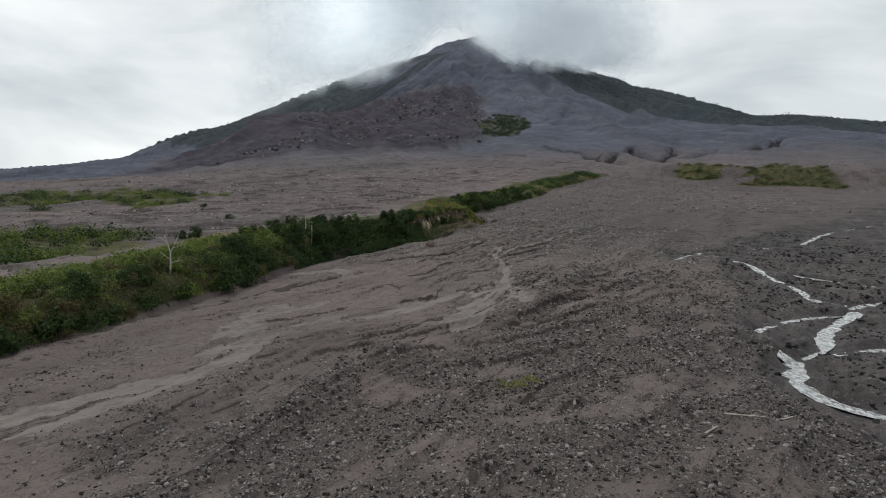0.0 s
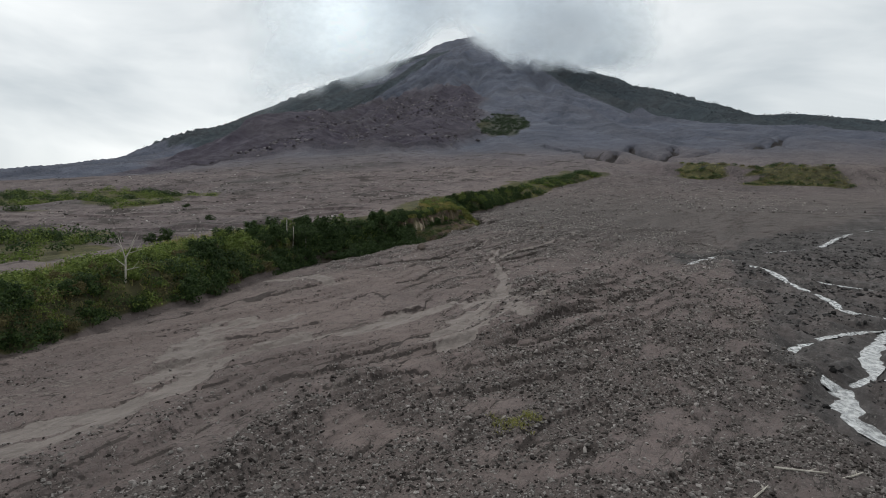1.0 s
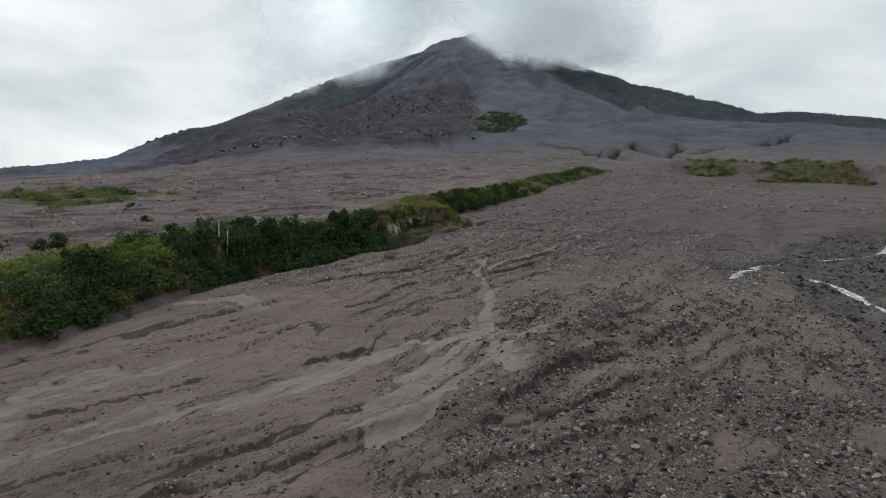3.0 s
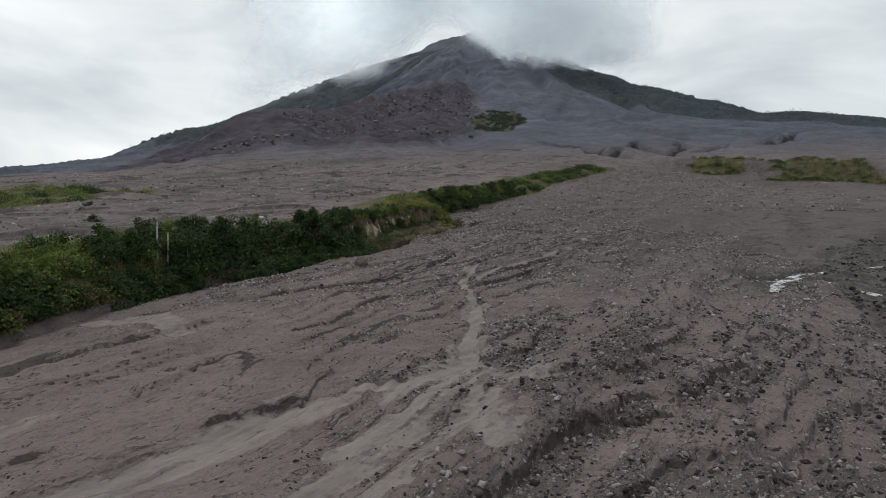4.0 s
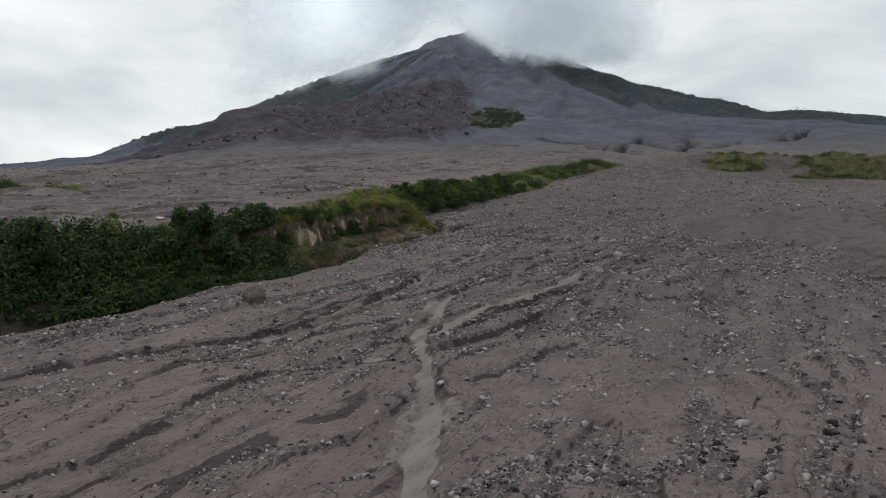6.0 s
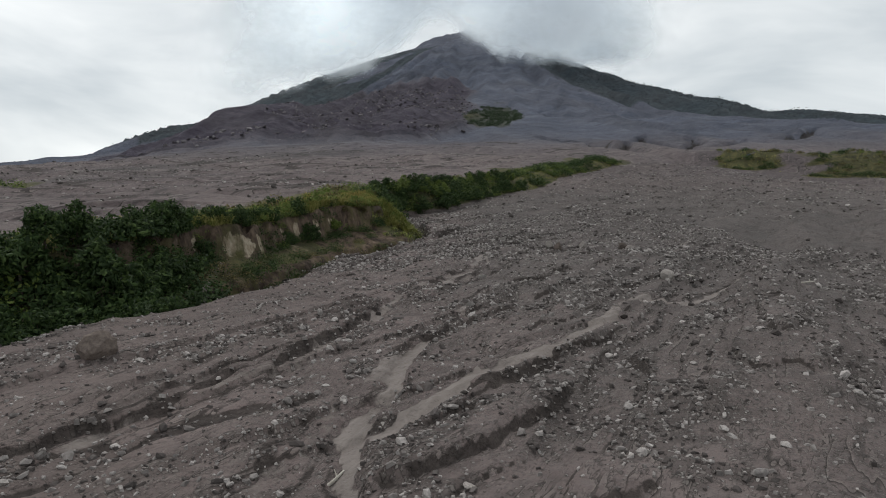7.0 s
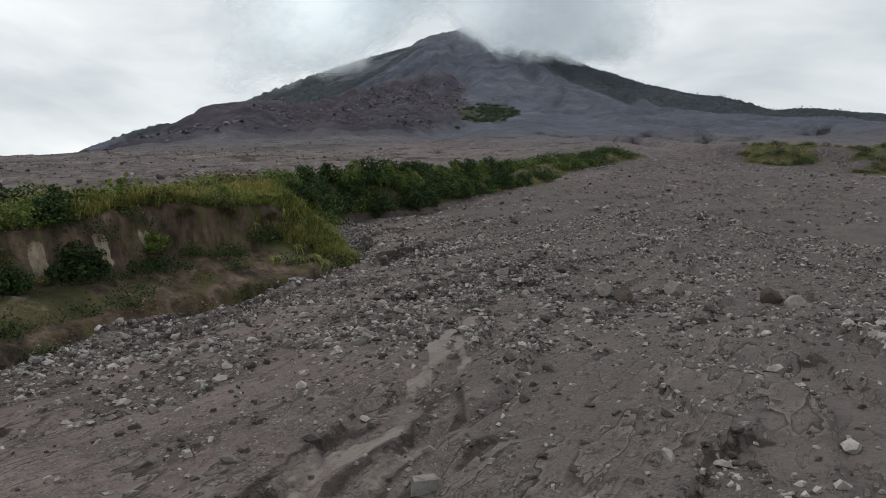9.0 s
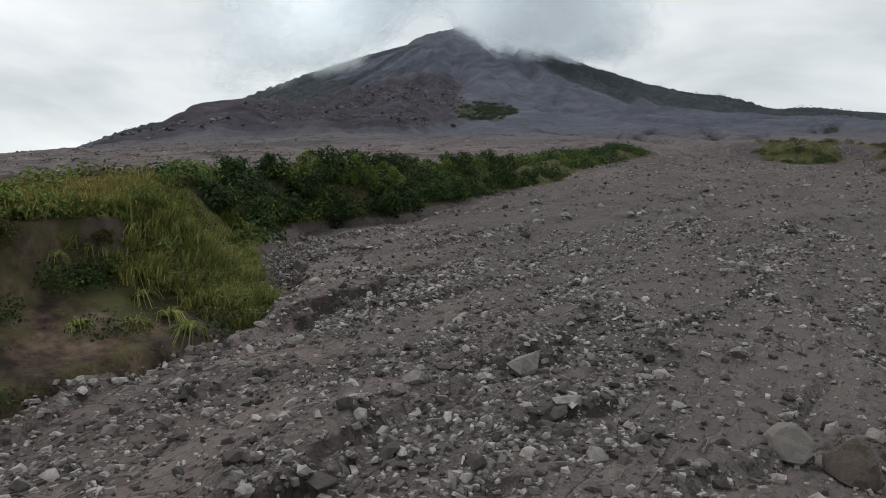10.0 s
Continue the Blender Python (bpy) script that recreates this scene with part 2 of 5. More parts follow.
def rock_material(name, dark, light, scale):
    m = material(name)
    k = Net(m)
    co = k.node("ShaderNodeTexCoord").outputs["Object"]
    isl = k.node("ShaderNodeNewGeometry").outputs["Random Per Island"]
    ob = k.node("ShaderNodeObjectInfo").outputs["Random"]
    rnd = k.maths("FRACT", k.maths("ADD", isl, ob))
    n = k.noise(scale, 6, 0.7, co)
    base = k.ramp(rnd, (0.0, tuple(v * 0.6 for v in dark)), (0.3, dark), (0.55, tuple((a + b) / 2 for a, b in zip(dark, light))), (0.82, light), (1.0, tuple(v * 1.25 for v in light)))
    col = k.mix(k.ramp(n, (0.35, 0.5), (0.6, 0.0)), base, tuple(v * 0.7 for v in dark))
    k.finish(principled(k, col, 0.92, n, 0.7, 0.05, 0.1))
    return m


def leaf_material(name, low, mid, high, through_light=0.35):
    m = material(name)
    k = Net(m)
    isl = k.node("ShaderNodeNewGeometry").outputs["Random Per Island"]
    ob = k.node("ShaderNodeObjectInfo").outputs["Random"]
    co = k.node("ShaderNodeTexCoord").outputs["Object"]
    col = k.ramp(isl, (0.0, low), (0.55, mid), (1.0, high))
    col = k.mix(k.ramp(ob, (0.0, 0.0), (1.0, 0.45)), col, low)
    col = k.mix(k.ramp(k.noise(1.2, 3, 0.6, co), (0.4, 0.35), (0.6, 0.0)), col, low)
    p = principled(k, col, 0.65, None, spec=0.14)
    tr = k.node("ShaderNodeBsdfTranslucent", {"Color": col})
    k.finish(k.node("ShaderNodeMixShader", {0: through_light, 1: p, 2: tr.outputs[0]}).outputs[0])
    return m


def bark_material(name, low, high):
    m = material(name)
    k = Net(m)
    co = k.node("ShaderNodeTexCoord").outputs["Object"]
    n = k.noise(5.0, 6, 0.7, co)
    k.finish(principled(k, k.ramp(n, (0.3, low), (0.7, high)), 0.9, n, 0.6, 0.03))
    return m


def water_material():
    m = material("silty_water")
    k = Net(m)
    pos = k.node("ShaderNodeNewGeometry").outputs["Position"]
    warp = k.node("ShaderNodeMapping", {"Vector": pos, "Rotation": (0, 0, 0.5), "Scale": (1.0, 0.55, 1.0)}).outputs[0]
    foam = k.noise(2.6, 9, 0.72, warp)
    col = k.ramp(foam, (0.36, (0.10, 0.105, 0.107)), (0.50, (0.26, 0.267, 0.268)), (0.66, (0.66, 0.67, 0.67)))
    k.finish(principled(k, col, k.ramp(foam, (0.4, 0.12), (0.65, 0.6)), foam, 0.3, 0.06, 0.5))
    return m


def cloud_material():
    m = material("cloud_vapour")
    k = Net(m)
    pos = k.node("ShaderNodeNewGeometry").outputs["Position"]
    st = k.node("ShaderNodeMapping", {"Vector": pos, "Scale": (1.0, 1.0, 1.5)}).outputs[0]
    dens = k.node("ShaderNodeAttribute", attribute_name="veil").outputs["Fac"]
    n = k.noise(0.0085, 7, 0.55, st)
    a = k.maths("ADD", dens, k.maths("MULTIPLY", k.maths("SUBTRACT", n, 0.5), 1.1))
    a = k.maths("MULTIPLY", k.ramp(a, (0.12, 0.0), (0.95, 0.9)), k.ramp(dens, (0.0, 0.0), (0.4, 1.0)))
    # vapour scatters the daylight that fills it; an added glow stands in for that
    shade = k.ramp(k.noise(0.004, 5, 0.55, st), (0.35, (0.56, 0.62, 0.67)), (0.65, (0.87, 0.92, 0.94)))
    # grey shade painted into the cloud beside and above the summit
    shade = k.mix(k.maths("MULTIPLY", k.node("ShaderNodeAttribute", attribute_name="thick").outputs["Fac"], 0.75, True), shade, (0.42, 0.46, 0.50))
    d = k.node("ShaderNodeBsdfDiffuse", {"Color": shade})
    t = k.node("ShaderNodeBsdfTranslucent", {"Color": shade})
    half = k.node("ShaderNodeMixShader", {0: 0.5, 1: d.outputs[0], 2: t.outputs[0]})
    glow = k.node("ShaderNodeEmission", {"Color": shade, "Strength": 0.33})
    body = k.node("ShaderNodeAddShader", {0: half.outputs[0], 1: glow.outputs[0]})
    clear = k.node("ShaderNodeBsdfTransparent")
    k.finish(k.node("ShaderNodeMixShader", {0: a, 1: clear.outputs[0], 2: body.outputs[0]}).outputs[0])
    return m


GROUND = ground_material()
STONE = rock_material("grey_stone", (0.092, 0.080, 0.076), (0.34, 0.314, 0.298), 6.0)
STONE_MID = rock_material("dark_stone", (0.044, 0.038, 0.035), (0.25, 0.23, 0.217), 6.0)
STONE_DARK = rock_material("wet_stone", (0.025, 0.024, 0.024), (0.085, 0.081, 0.080), 6.0)
BOULDER = rock_material("boulder_stone", (0.085, 0.074, 0.068), (0.30, 0.272, 0.252), 5.0)
PALE_ROCK = rock_material("pale_boulder", (0.25, 0.226, 0.208), (0.36, 0.33, 0.305), 5.0)
BROWN_ROCK = rock_material("brown_boulder", (0.048, 0.038, 0.033), (0.135, 0.110, 0.096), 5.0)
LAVA_ROCK = rock_material("lava_block", (0.050, 0.044, 0.050), (0.20, 0.186, 0.192), 0.4)
LEAF_DARK = leaf_material("dark_leaf", (0.015, 0.028, 0.010), (0.042, 0.074, 0.024), (0.098, 0.145, 0.046))
LEAF_MID = leaf_material("green_leaf", (0.055, 0.080, 0.018), (0.135, 0.185, 0.040), (0.24, 0.29, 0.08))
LEAF_DRY = leaf_material("dry_leaf", (0.050, 0.045, 0.020), (0.13, 0.110, 0.048), (0.22, 0.19, 0.085))
LEAF_PALE = leaf_material("pale_leaf", (0.07, 0.10, 0.05), (0.16, 0.21, 0.12), (0.28, 0.33, 0.22))
GRASS = leaf_material("grass_blade", (0.12, 0.13, 0.036), (0.29, 0.28, 0.085), (0.50, 0.43, 0.18))
# leaf of the far woods, with bluish haze put into its green
LEAF_FAR_HAZED = leaf_material("hazed_far_leaf", (0.020, 0.029, 0.033), (0.034, 0.047, 0.052), (0.052, 0.068, 0.072))
LEAF_PATCH = leaf_material("slope_leaf", (0.022, 0.036, 0.020), (0.036, 0.056, 0.028), (0.055, 0.078, 0.038))
GRASS_DRY = leaf_material("dry_grass_blade", (0.15, 0.125, 0.042), (0.31, 0.25, 0.085), (0.46, 0.37, 0.15))
GRASS_LONG = leaf_material("long_grass_blade", (0.11, 0.14, 0.034), (0.26, 0.285, 0.080), (0.46, 0.44, 0.18))
BARK = bark_material("brown_bark", (0.035, 0.026, 0.020), (0.12, 0.095, 0.075))
BARK_PALE = bark_material("pale_bark", (0.22, 0.20, 0.17), (0.48, 0.45, 0.40))
WATER = water_material()
CLOUD = cloud_material()

# ---------- the lie of the land ----------
def smooth(a, b, x):
    t = np.clip((x - a) / (b - a), 0, 1)
    return t * t * (3 - 2 * t)


def grain2(ix, iy, seed):
    """A fixed random number in 0..1 for each whole-numbered cell."""
    h = (ix.astype(np.int64) * 374761393 + iy.astype(np.int64) * 668265263 + seed * 1442695041) & 0xFFFFFFFF
    h = ((h ^ (h >> 13)) * 1274126177) & 0xFFFFFFFF
    return ((h ^ (h >> 16)) & 0xFFFFFF) / float(0xFFFFFF)


def bumps(x, y, seed=0):
    """Smooth value noise, -1..1, one bump a unit."""
    x, y = np.asarray(x, float), np.asarray(y, float)
    ix, iy = np.floor(x), np.floor(y)
    fx, fy = x - ix, y - iy
    fx, fy = fx**3 * (fx * (fx * 6 - 15) + 10), fy**3 * (fy * (fy * 6 - 15) + 10)
    a, b = grain2(ix, iy, seed), grain2(ix + 1, iy, seed)
    c, d = grain2(ix, iy + 1, seed), grain2(ix + 1, iy + 1, seed)
    return 2 * ((a * (1 - fx) + b * fx) * (1 - fy) + (c * (1 - fx) + d * fx) * fy) - 1


def fractal(x, y, seed=0, octaves=4, gain=0.5):
    total, amp = 0.0, 1.0
    for n in range(octaves):
        total = total + amp * bumps(x * 2**n + 17.3 * n, y * 2**n - 9.1 * n, seed + n)
        amp *= gain
    return total


def line_distance(x, y, line):
    """Distance to a broken line, and the share of its length at the nearest place."""
    best, share = np.full(np.shape(x), 1e9), np.zeros(np.shape(x))
    for n, ((ax, ay), (bx, by)) in enumerate(zip(line, line[1:])):
        dx, dy = bx - ax, by - ay
        t = np.clip(((x - ax) * dx + (y - ay) * dy) / (dx * dx + dy * dy), 0, 1)
        d = np.hypot(x - ax - t * dx, y - ay - t * dy)
        near = d < best
        best, share = np.where(near, d, best), np.where(near, (n + t) / (len(line) - 1), share)
    return best, share


def line_side(x, y, line):
    """Distance to a broken line, above zero on its left, and the share of its length at the nearest place."""
    best, share = np.full(np.shape(x), 1e9), np.zeros(np.shape(x))
    for n, ((ax, ay), (bx, by)) in enumerate(zip(line, line[1:])):
        dx, dy = bx - ax, by - ay
        t = np.clip(((x - ax) * dx + (y - ay) * dy) / (dx * dx + dy * dy), 0, 1)
        d = np.hypot(x - ax - t * dx, y - ay - t * dy)
        d = np.where(dx * (y - ay) - dy * (x - ax) < 0, -d, d)
        near = np.abs(d) < np.abs(best)
        best, share = np.where(near, d, best), np.where(near, (n + t) / (len(line) - 1), share)
    return best, share


# the volcano: height above the drone's level by distance from the axis
AXIS_X, AXIS_Y = 143.0, 2200.0
FAR_OUT = (0, 211, 270, 505, 654, 795, 1034, 1310, 1560, 1730, 1860, 1985, 2062, 2122, 2149, 2205, 2300, 2600, 6000)
RISE = (550, 520, 483, 411, 360, 303, 214, 120, 70, 41, 20, 3.6, -3.8, -9.2, -11.0, -15.2, -22, -42, -150)
# foot of the planted terrace, as x by y
TOE_Y = (-200, 20, 52, 58, 70, 79, 96, 102, 108, 115, 120, 124, 130, 135, 140, 145, 148, 150, 153, 158, 168, 174, 178, 195, 219, 250, 285, 305, 330, 400)
TOE_X = (-45, -38, -35, -31, -29.8, -26, -22.3, -21.8, -19.5, -14.5, -7.5, -3.8, -0.8, 1.0, 3.4, 6.3, 8.3, 9.0, 8.8, 7.2, 6.2, 6.5, 12, 18.8, 32, 43, 66, 76, 95, 140)
# lip where the ash breaks off above the gully along the cliff, as x by y
LIP_Y = (106, 112, 115, 117, 119, 121, 123, 125, 128, 131, 134, 136.5, 138, 140, 143, 145, 147, 149, 151, 154.5, 160, 164.5, 169, 172, 178)
LIP_X = (-14, -9.5, -7.5, -4.5, -2.5, -1.5, -0.5, 0.7, 1.3, 1.8, 2.7, 3.3, 5.0, 6.6, 7.0, 8.0, 9.5, 9.9, 9.9, 10.1, 9.3, 9.9, 11.9, 13.0, 16.0)
# foot of the grassy bank across the field
BANK = ((100, 350), (118, 322), (140, 308), (180, 303), (240, 306), (330, 330))
# shallow channels that the last flood left full of pale mud: plan, half-width, depth
CHANNELS_LOW = (
    (((10, 112), (8.0, 103), (8.8, 96), (8.6, 88.6), (8.0, 84), (7.8, 79.6), (6.1, 77.4), (3.5, 75), (0, 72.8), (-2.4, 70.2), (-6.5, 65.2), (-10.8, 59.8), (-14.6, 55.0), (-15.0, 49.3), (-26, 38)), 0.75, 0.26),
    (((7.8, 80), (7.4, 72.4), (6.8, 67.4), (4.7, 63.6), (1, 58)), 0.6, 0.10),
    (((7.6, 80), (5.6, 72.6), (2.5, 67)), 0.5, 0.08),
    (((8.0, 79), (9.0, 74.5), (11.5, 72)), 0.4, 0.08),
    (((-17, 70), (-19.7, 66), (-19.1, 59.6), (-16, 53)), 0.8, 0.06),
)
CHANNELS_HIGH = (
    (((14.5, 133), (13.5, 127), (12.2, 123.9), (9.8, 122.3), (8.6, 118.6), (7.1, 114.5), (5, 109.5), (0, 103)), 0.26, 0.12),
    (((13.6, 121), (11.8, 115.6), (11, 112.6), (8.9, 109.7), (7.9, 106), (6, 100)), 0.3, 0.12),
    (((34, 137), (33, 129.5), (29.8, 123.3), (25.8, 118.9), (22.8, 116.3), (19.6, 114.7), (17.6, 112), (15.2, 109), (12.4, 106.5), (9, 103)), 0.26, 0.14),
    (((16, 139), (13.2, 130), (12.7, 127), (11.2, 124)), 0.3, 0.14),
    (((36, 160), (34.5, 150), (33, 142), (27, 131)), 0.24, 0.1),
    (((-12, 85.5), (-16, 89), (-21, 91.5)), 0.6, 0.15),
    (((-18.4, 62), (-17.8, 54), (-15.7, 50.8), (-18, 44), (-24, 36)), 0.5, 0.15),
)
CHANNELS = CHANNELS_LOW + CHANNELS_HIGH
# braids of the stream: plan, half-width, depth
BRAIDS = (
    (((34.2, 96), (37, 101), (41, 106.5), (45, 109), (51.5, 112.3), (57, 114), (62.5, 116), (70, 124.5), (77, 133), (95, 145.5), (140, 178)), 0.55, 0.34),
    (((43.9, 104.5), (44.6, 100), (45.4, 95.6), (43.6, 88), (43.3, 82.8), (43.1, 78.7), (41.2, 73.5), (43.2, 70)), 0.42, 0.3),
    (((45.5, 93), (49.3, 86.2), (53.3, 81.9), (64, 74)), 0.45, 0.3),
    (((50, 73), (44, 70.1), (42.5, 67), (38.4, 63.2), (34.4, 59), (33.2, 56), (29.7, 52.6), (26.9, 50), (25.3, 46.4), (25.1, 43.9), (25.9, 41.5), (29, 38.5), (36, 35)), 0.85, 0.42),
    (((29.0, 60), (26.9, 56.2), (26.6, 53.3), (27.6, 51)), 0.5, 0.34),
    (((28.6, 59.2), (31, 61.8), (34.7, 63.9), (42.4, 67.6)), 0.4, 0.3),
    (((29.3, 52.0), (34, 53.1), (42, 55), (54, 57)), 0.5, 0.32),
    (((41.5, 105.2), (39.6, 104.6), (36.5, 104.2), (35.0, 103.2)), 0.3, 0.25),
)

def rounded(line, times=2):
    """A broken line with its corners cut."""
    for _ in range(times):
        cut = [line[0]]
        for (ax, ay), (bx, by) in zip(line, line[1:]):
            cut += [(0.75 * ax + 0.25 * bx, 0.75 * ay + 0.25 * by), (0.25 * ax + 0.75 * bx, 0.25 * ay + 0.75 * by)]
        line = (*cut, line[-1])
    return line


ROUND_BRAIDS = tuple((rounded(line), width, deep) for line, width, deep in BRAIDS)
STREAM_BED = ((36, 12), (40, 40), (45, 52), (50, 68), (54, 85), (57, 100), (63, 111), (88, 131), (142, 183))
BED_HALF = (15.5, 17, 18, 17.5, 16.5, 15.5, 14, 14, 14)


# ledges that the last flood cut into the ash, from their lower to their upper end: plan, height of the step
LEDGES_LOW = (
    (((-11, 50.5), (-9.1, 51.7), (-6.6, 53.5), (-4.6, 54.4), (-2.7, 54.6), (-0.5, 56.9), (2.5, 59.7), (4.1, 61.9)), 0.25),
    (((6.2, 61.6), (7.3, 62.7), (9.7, 65.0), (11.7, 67.6), (14.1, 67.9), (17.3, 68.6)), 0.31),
    (((5.6, 59.6), (6.8, 60.7), (9.0, 61.8), (11.7, 62.0), (14.1, 63.4), (17.7, 64.5)), 0.25),
    (((-8, 47.4), (-6.0, 48.7), (-4.7, 49.8), (-3.2, 50.6), (-1.5, 52.0), (1.5, 53.6)), 0.20),
    (((3, 49.5), (6, 51.5), (9.5, 52.4), (13, 54.6)), 0.18),
    (((1.5, 55), (4.5, 56.4), (8, 57.0), (11.5, 58.6), (16, 59.6)), 0.20),
    (((-21, 57), (-17, 60.5), (-13, 63.5), (-9, 68.5)), 0.16),
)
LEDGES_MID = (
    (((10.6, 67.2), (13.2, 68.2), (14.2, 69.4), (16.9, 70.2), (18.6, 70.9), (22, 72.6)), 0.29),
    (((8.3, 78.4), (10.2, 78.8), (11.8, 80.2), (12.8, 84.2), (13.9, 85.7)), 0.16),
    (((10.4, 71.0), (11.5, 71.7), (14.2, 73.0), (17.0, 74.7), (18.1, 76.8), (21.0, 79.3)), 0.18),
    (((9.7, 95.9), (13.5, 97.7), (16, 99)), 0.15),
    (((10.4, 103.6), (13, 106), (16.0, 108.9)), 0.15),
    (((-19, 79.5), (-15.9, 81.4), (-15.4, 83.3), (-13.7, 85.5), (-9, 90)), 0.23),
    (((-5.1, 86.1), (-2.5, 89.7), (-0.4, 95.1), (2, 99)), 0.20),
    (((-5, 69.6), (-2.9, 71.4), (-1.4, 72.6), (-0.8, 73.4)), 0.23),
    (((-12.0, 93.5), (-7.3, 97.9), (-1.2, 101.5), (3, 107)), 0.21),
)
LEDGES_HIGH = (
    (((8, 99), (10.6, 100.9), (11.8, 101.5), (13.2, 103.0), (14.2, 103.9), (15.2, 105.4)), 0.28),
    (((7.4, 102.2), (9.2, 103.8), (10.4, 105.3), (12.1, 105.9), (13.7, 106.4), (15.3, 107.8), (16.8, 109.9), (20, 112.4)), 0.14),
    (((3.8, 106.8), (4.5, 109.5), (5.5, 112.4), (7.2, 114.8), (8.5, 118.7)), 0.22),
    (((15.0, 122.3), (16.2, 123.5), (18.1, 124.4), (20.2, 125.7)), 0.2),
    (((15.6, 117.6), (16.4, 118.6), (17.0, 120.1)), 0.18),
    (((10.7, 148.4), (11.4, 150.2), (12.6, 151.8), (14.3, 157.0)), 0.26),
    (((15.4, 143.0), (16.2, 144.5), (17.4, 145.4), (18.8, 146.9)), 0.16),
    (((16.4, 141.0), (17.1, 141.4), (18.4, 142.1)), 0.16),
    (((12.8, 138.6), (13.7, 140.6), (13.9, 142.2), (14.6, 143.4)), 0.14),
)
LEDGES = LEDGES_LOW + LEDGES_MID + LEDGES_HIGH
# broad fans of thin pale mud: plan, half-width
FANS = (
    (((7.2, 78.8), (3.9, 73.8), (0.7, 71.4), (-1.9, 70.0), (-7, 63.5)), 1.7),
    (((7.5, 79.3), (5.7, 70.9), (4.3, 68.4), (1, 60)), 1.6),
    (((7.4, 77.0), (7.9, 69.9), (8.1, 66.7)), 1.2),
    (((-13, 72), (-17, 66.5), (-18.5, 61), (-17, 52)), 2.0),
    (((-11.5, 85.5), (-14, 88.5), (-17.3, 91)), 1.3),
)


GREY_BAND = ((-220, 130), (-112, 172), (-84, 196), (-72, 245), (-68, 310), (-42, 370), (10, 420))  # dark ash laid by an older flood
CHUTE = ((-3.9, 121.6), (-3.4, 123.9), (-3.6, 126.6), (-3.9, 128.3))  # pale soil that slid down the cliff
# pale earth laid bare on the cliff: place along it, half-length, height on the face, half-height
SCARS = ((131.4, 1.7, 0.52, 0.30), (133.6, 0.5, 0.50, 0.22), (137.8, 0.28, 0.55, 0.25), (139.1, 0.34, 0.58, 0.30), (141.3, 0.25, 0.60, 0.22), (143.2, 0.42, 0.58, 0.12), (137.3, 0.35, 0.24, 0.12), (128.6, 0.5, 0.7, 0.1))
# gullies on the volcano's apron: plan, half-width, depth
GULLIES = (
    (((86, 560), (98, 500), (101, 458), (96, 405), (95, 372)), 4.5, 5),
    (((122, 470), (112, 430), (100, 402)), 3.5, 4),
    (((150, 540), (142, 497), (134, 440), (129, 391)), 4.5, 5),
    (((178, 520), (160, 455), (136, 425)), 3.5, 4),
    (((205, 500), (180, 450), (150, 418)), 3, 3),
    (((205, 1080), (178, 954), (150, 860), (132, 790)), 6, 6),
    (((150, 1000), (140, 900), (122, 830)), 5, 5),
    (((60, 690), (20, 610), (-30, 545), (-90, 480)), 5, 5),
    (((330, 640), (280, 560), (235, 500)), 5, 4),
    (((115, 1090), (108, 1000), (104, 930)), 5, 5),
)


def cone(x, y):
    dx, dy = AXIS_X - x, AXIS_Y - y
    r, side = np.hypot(dx, dy), np.degrees(np.arctan2(dx, dy))
    k = smooth(8, 25, side) * (0.2 - 0.12 * smooth(1150, 1500, r)) * (1 - smooth(1800, 2000, r))
    k = k + 0.04 * smooth(6, 14, side) * smooth(1200, 1450, r) * (1 - smooth(1800, 1950, r))
    k = k + smooth(10, 30, -side) * (0.25 - 0.225 * smooth(750, 1250, r) + 0.1 * (1 - smooth(400, 620, r))) * (1 - smooth(1500, 1800, r))
    z = np.interp(r * (1 + k), FAR_OUT, RISE)
    # the shoulder of the lava tongue, a wooded knoll, and the uneven crest of the farther ridge
    wx = x + 10 * bumps(x / 40, y / 40, 141)
    z = z + 39 * smooth(-330, -252, wx) * (1 - smooth(-235, -90, wx)) * smooth(700, 940, y) * (1 - smooth(1000, 1260, y))
    z = z + 17 * smooth(-668, -638, wx) * (1 - smooth(-580, -470, wx)) * smooth(1330, 1430, y) * (1 - smooth(1520, 1640, y))
    z = z + np.interp(x, (200, 280, 375, 450, 480, 512, 600, 692, 900), (0, -9, -15, -5, -4, -16, -4, 9, 9)) * smooth(850, 1000, y)
    return z, r, side


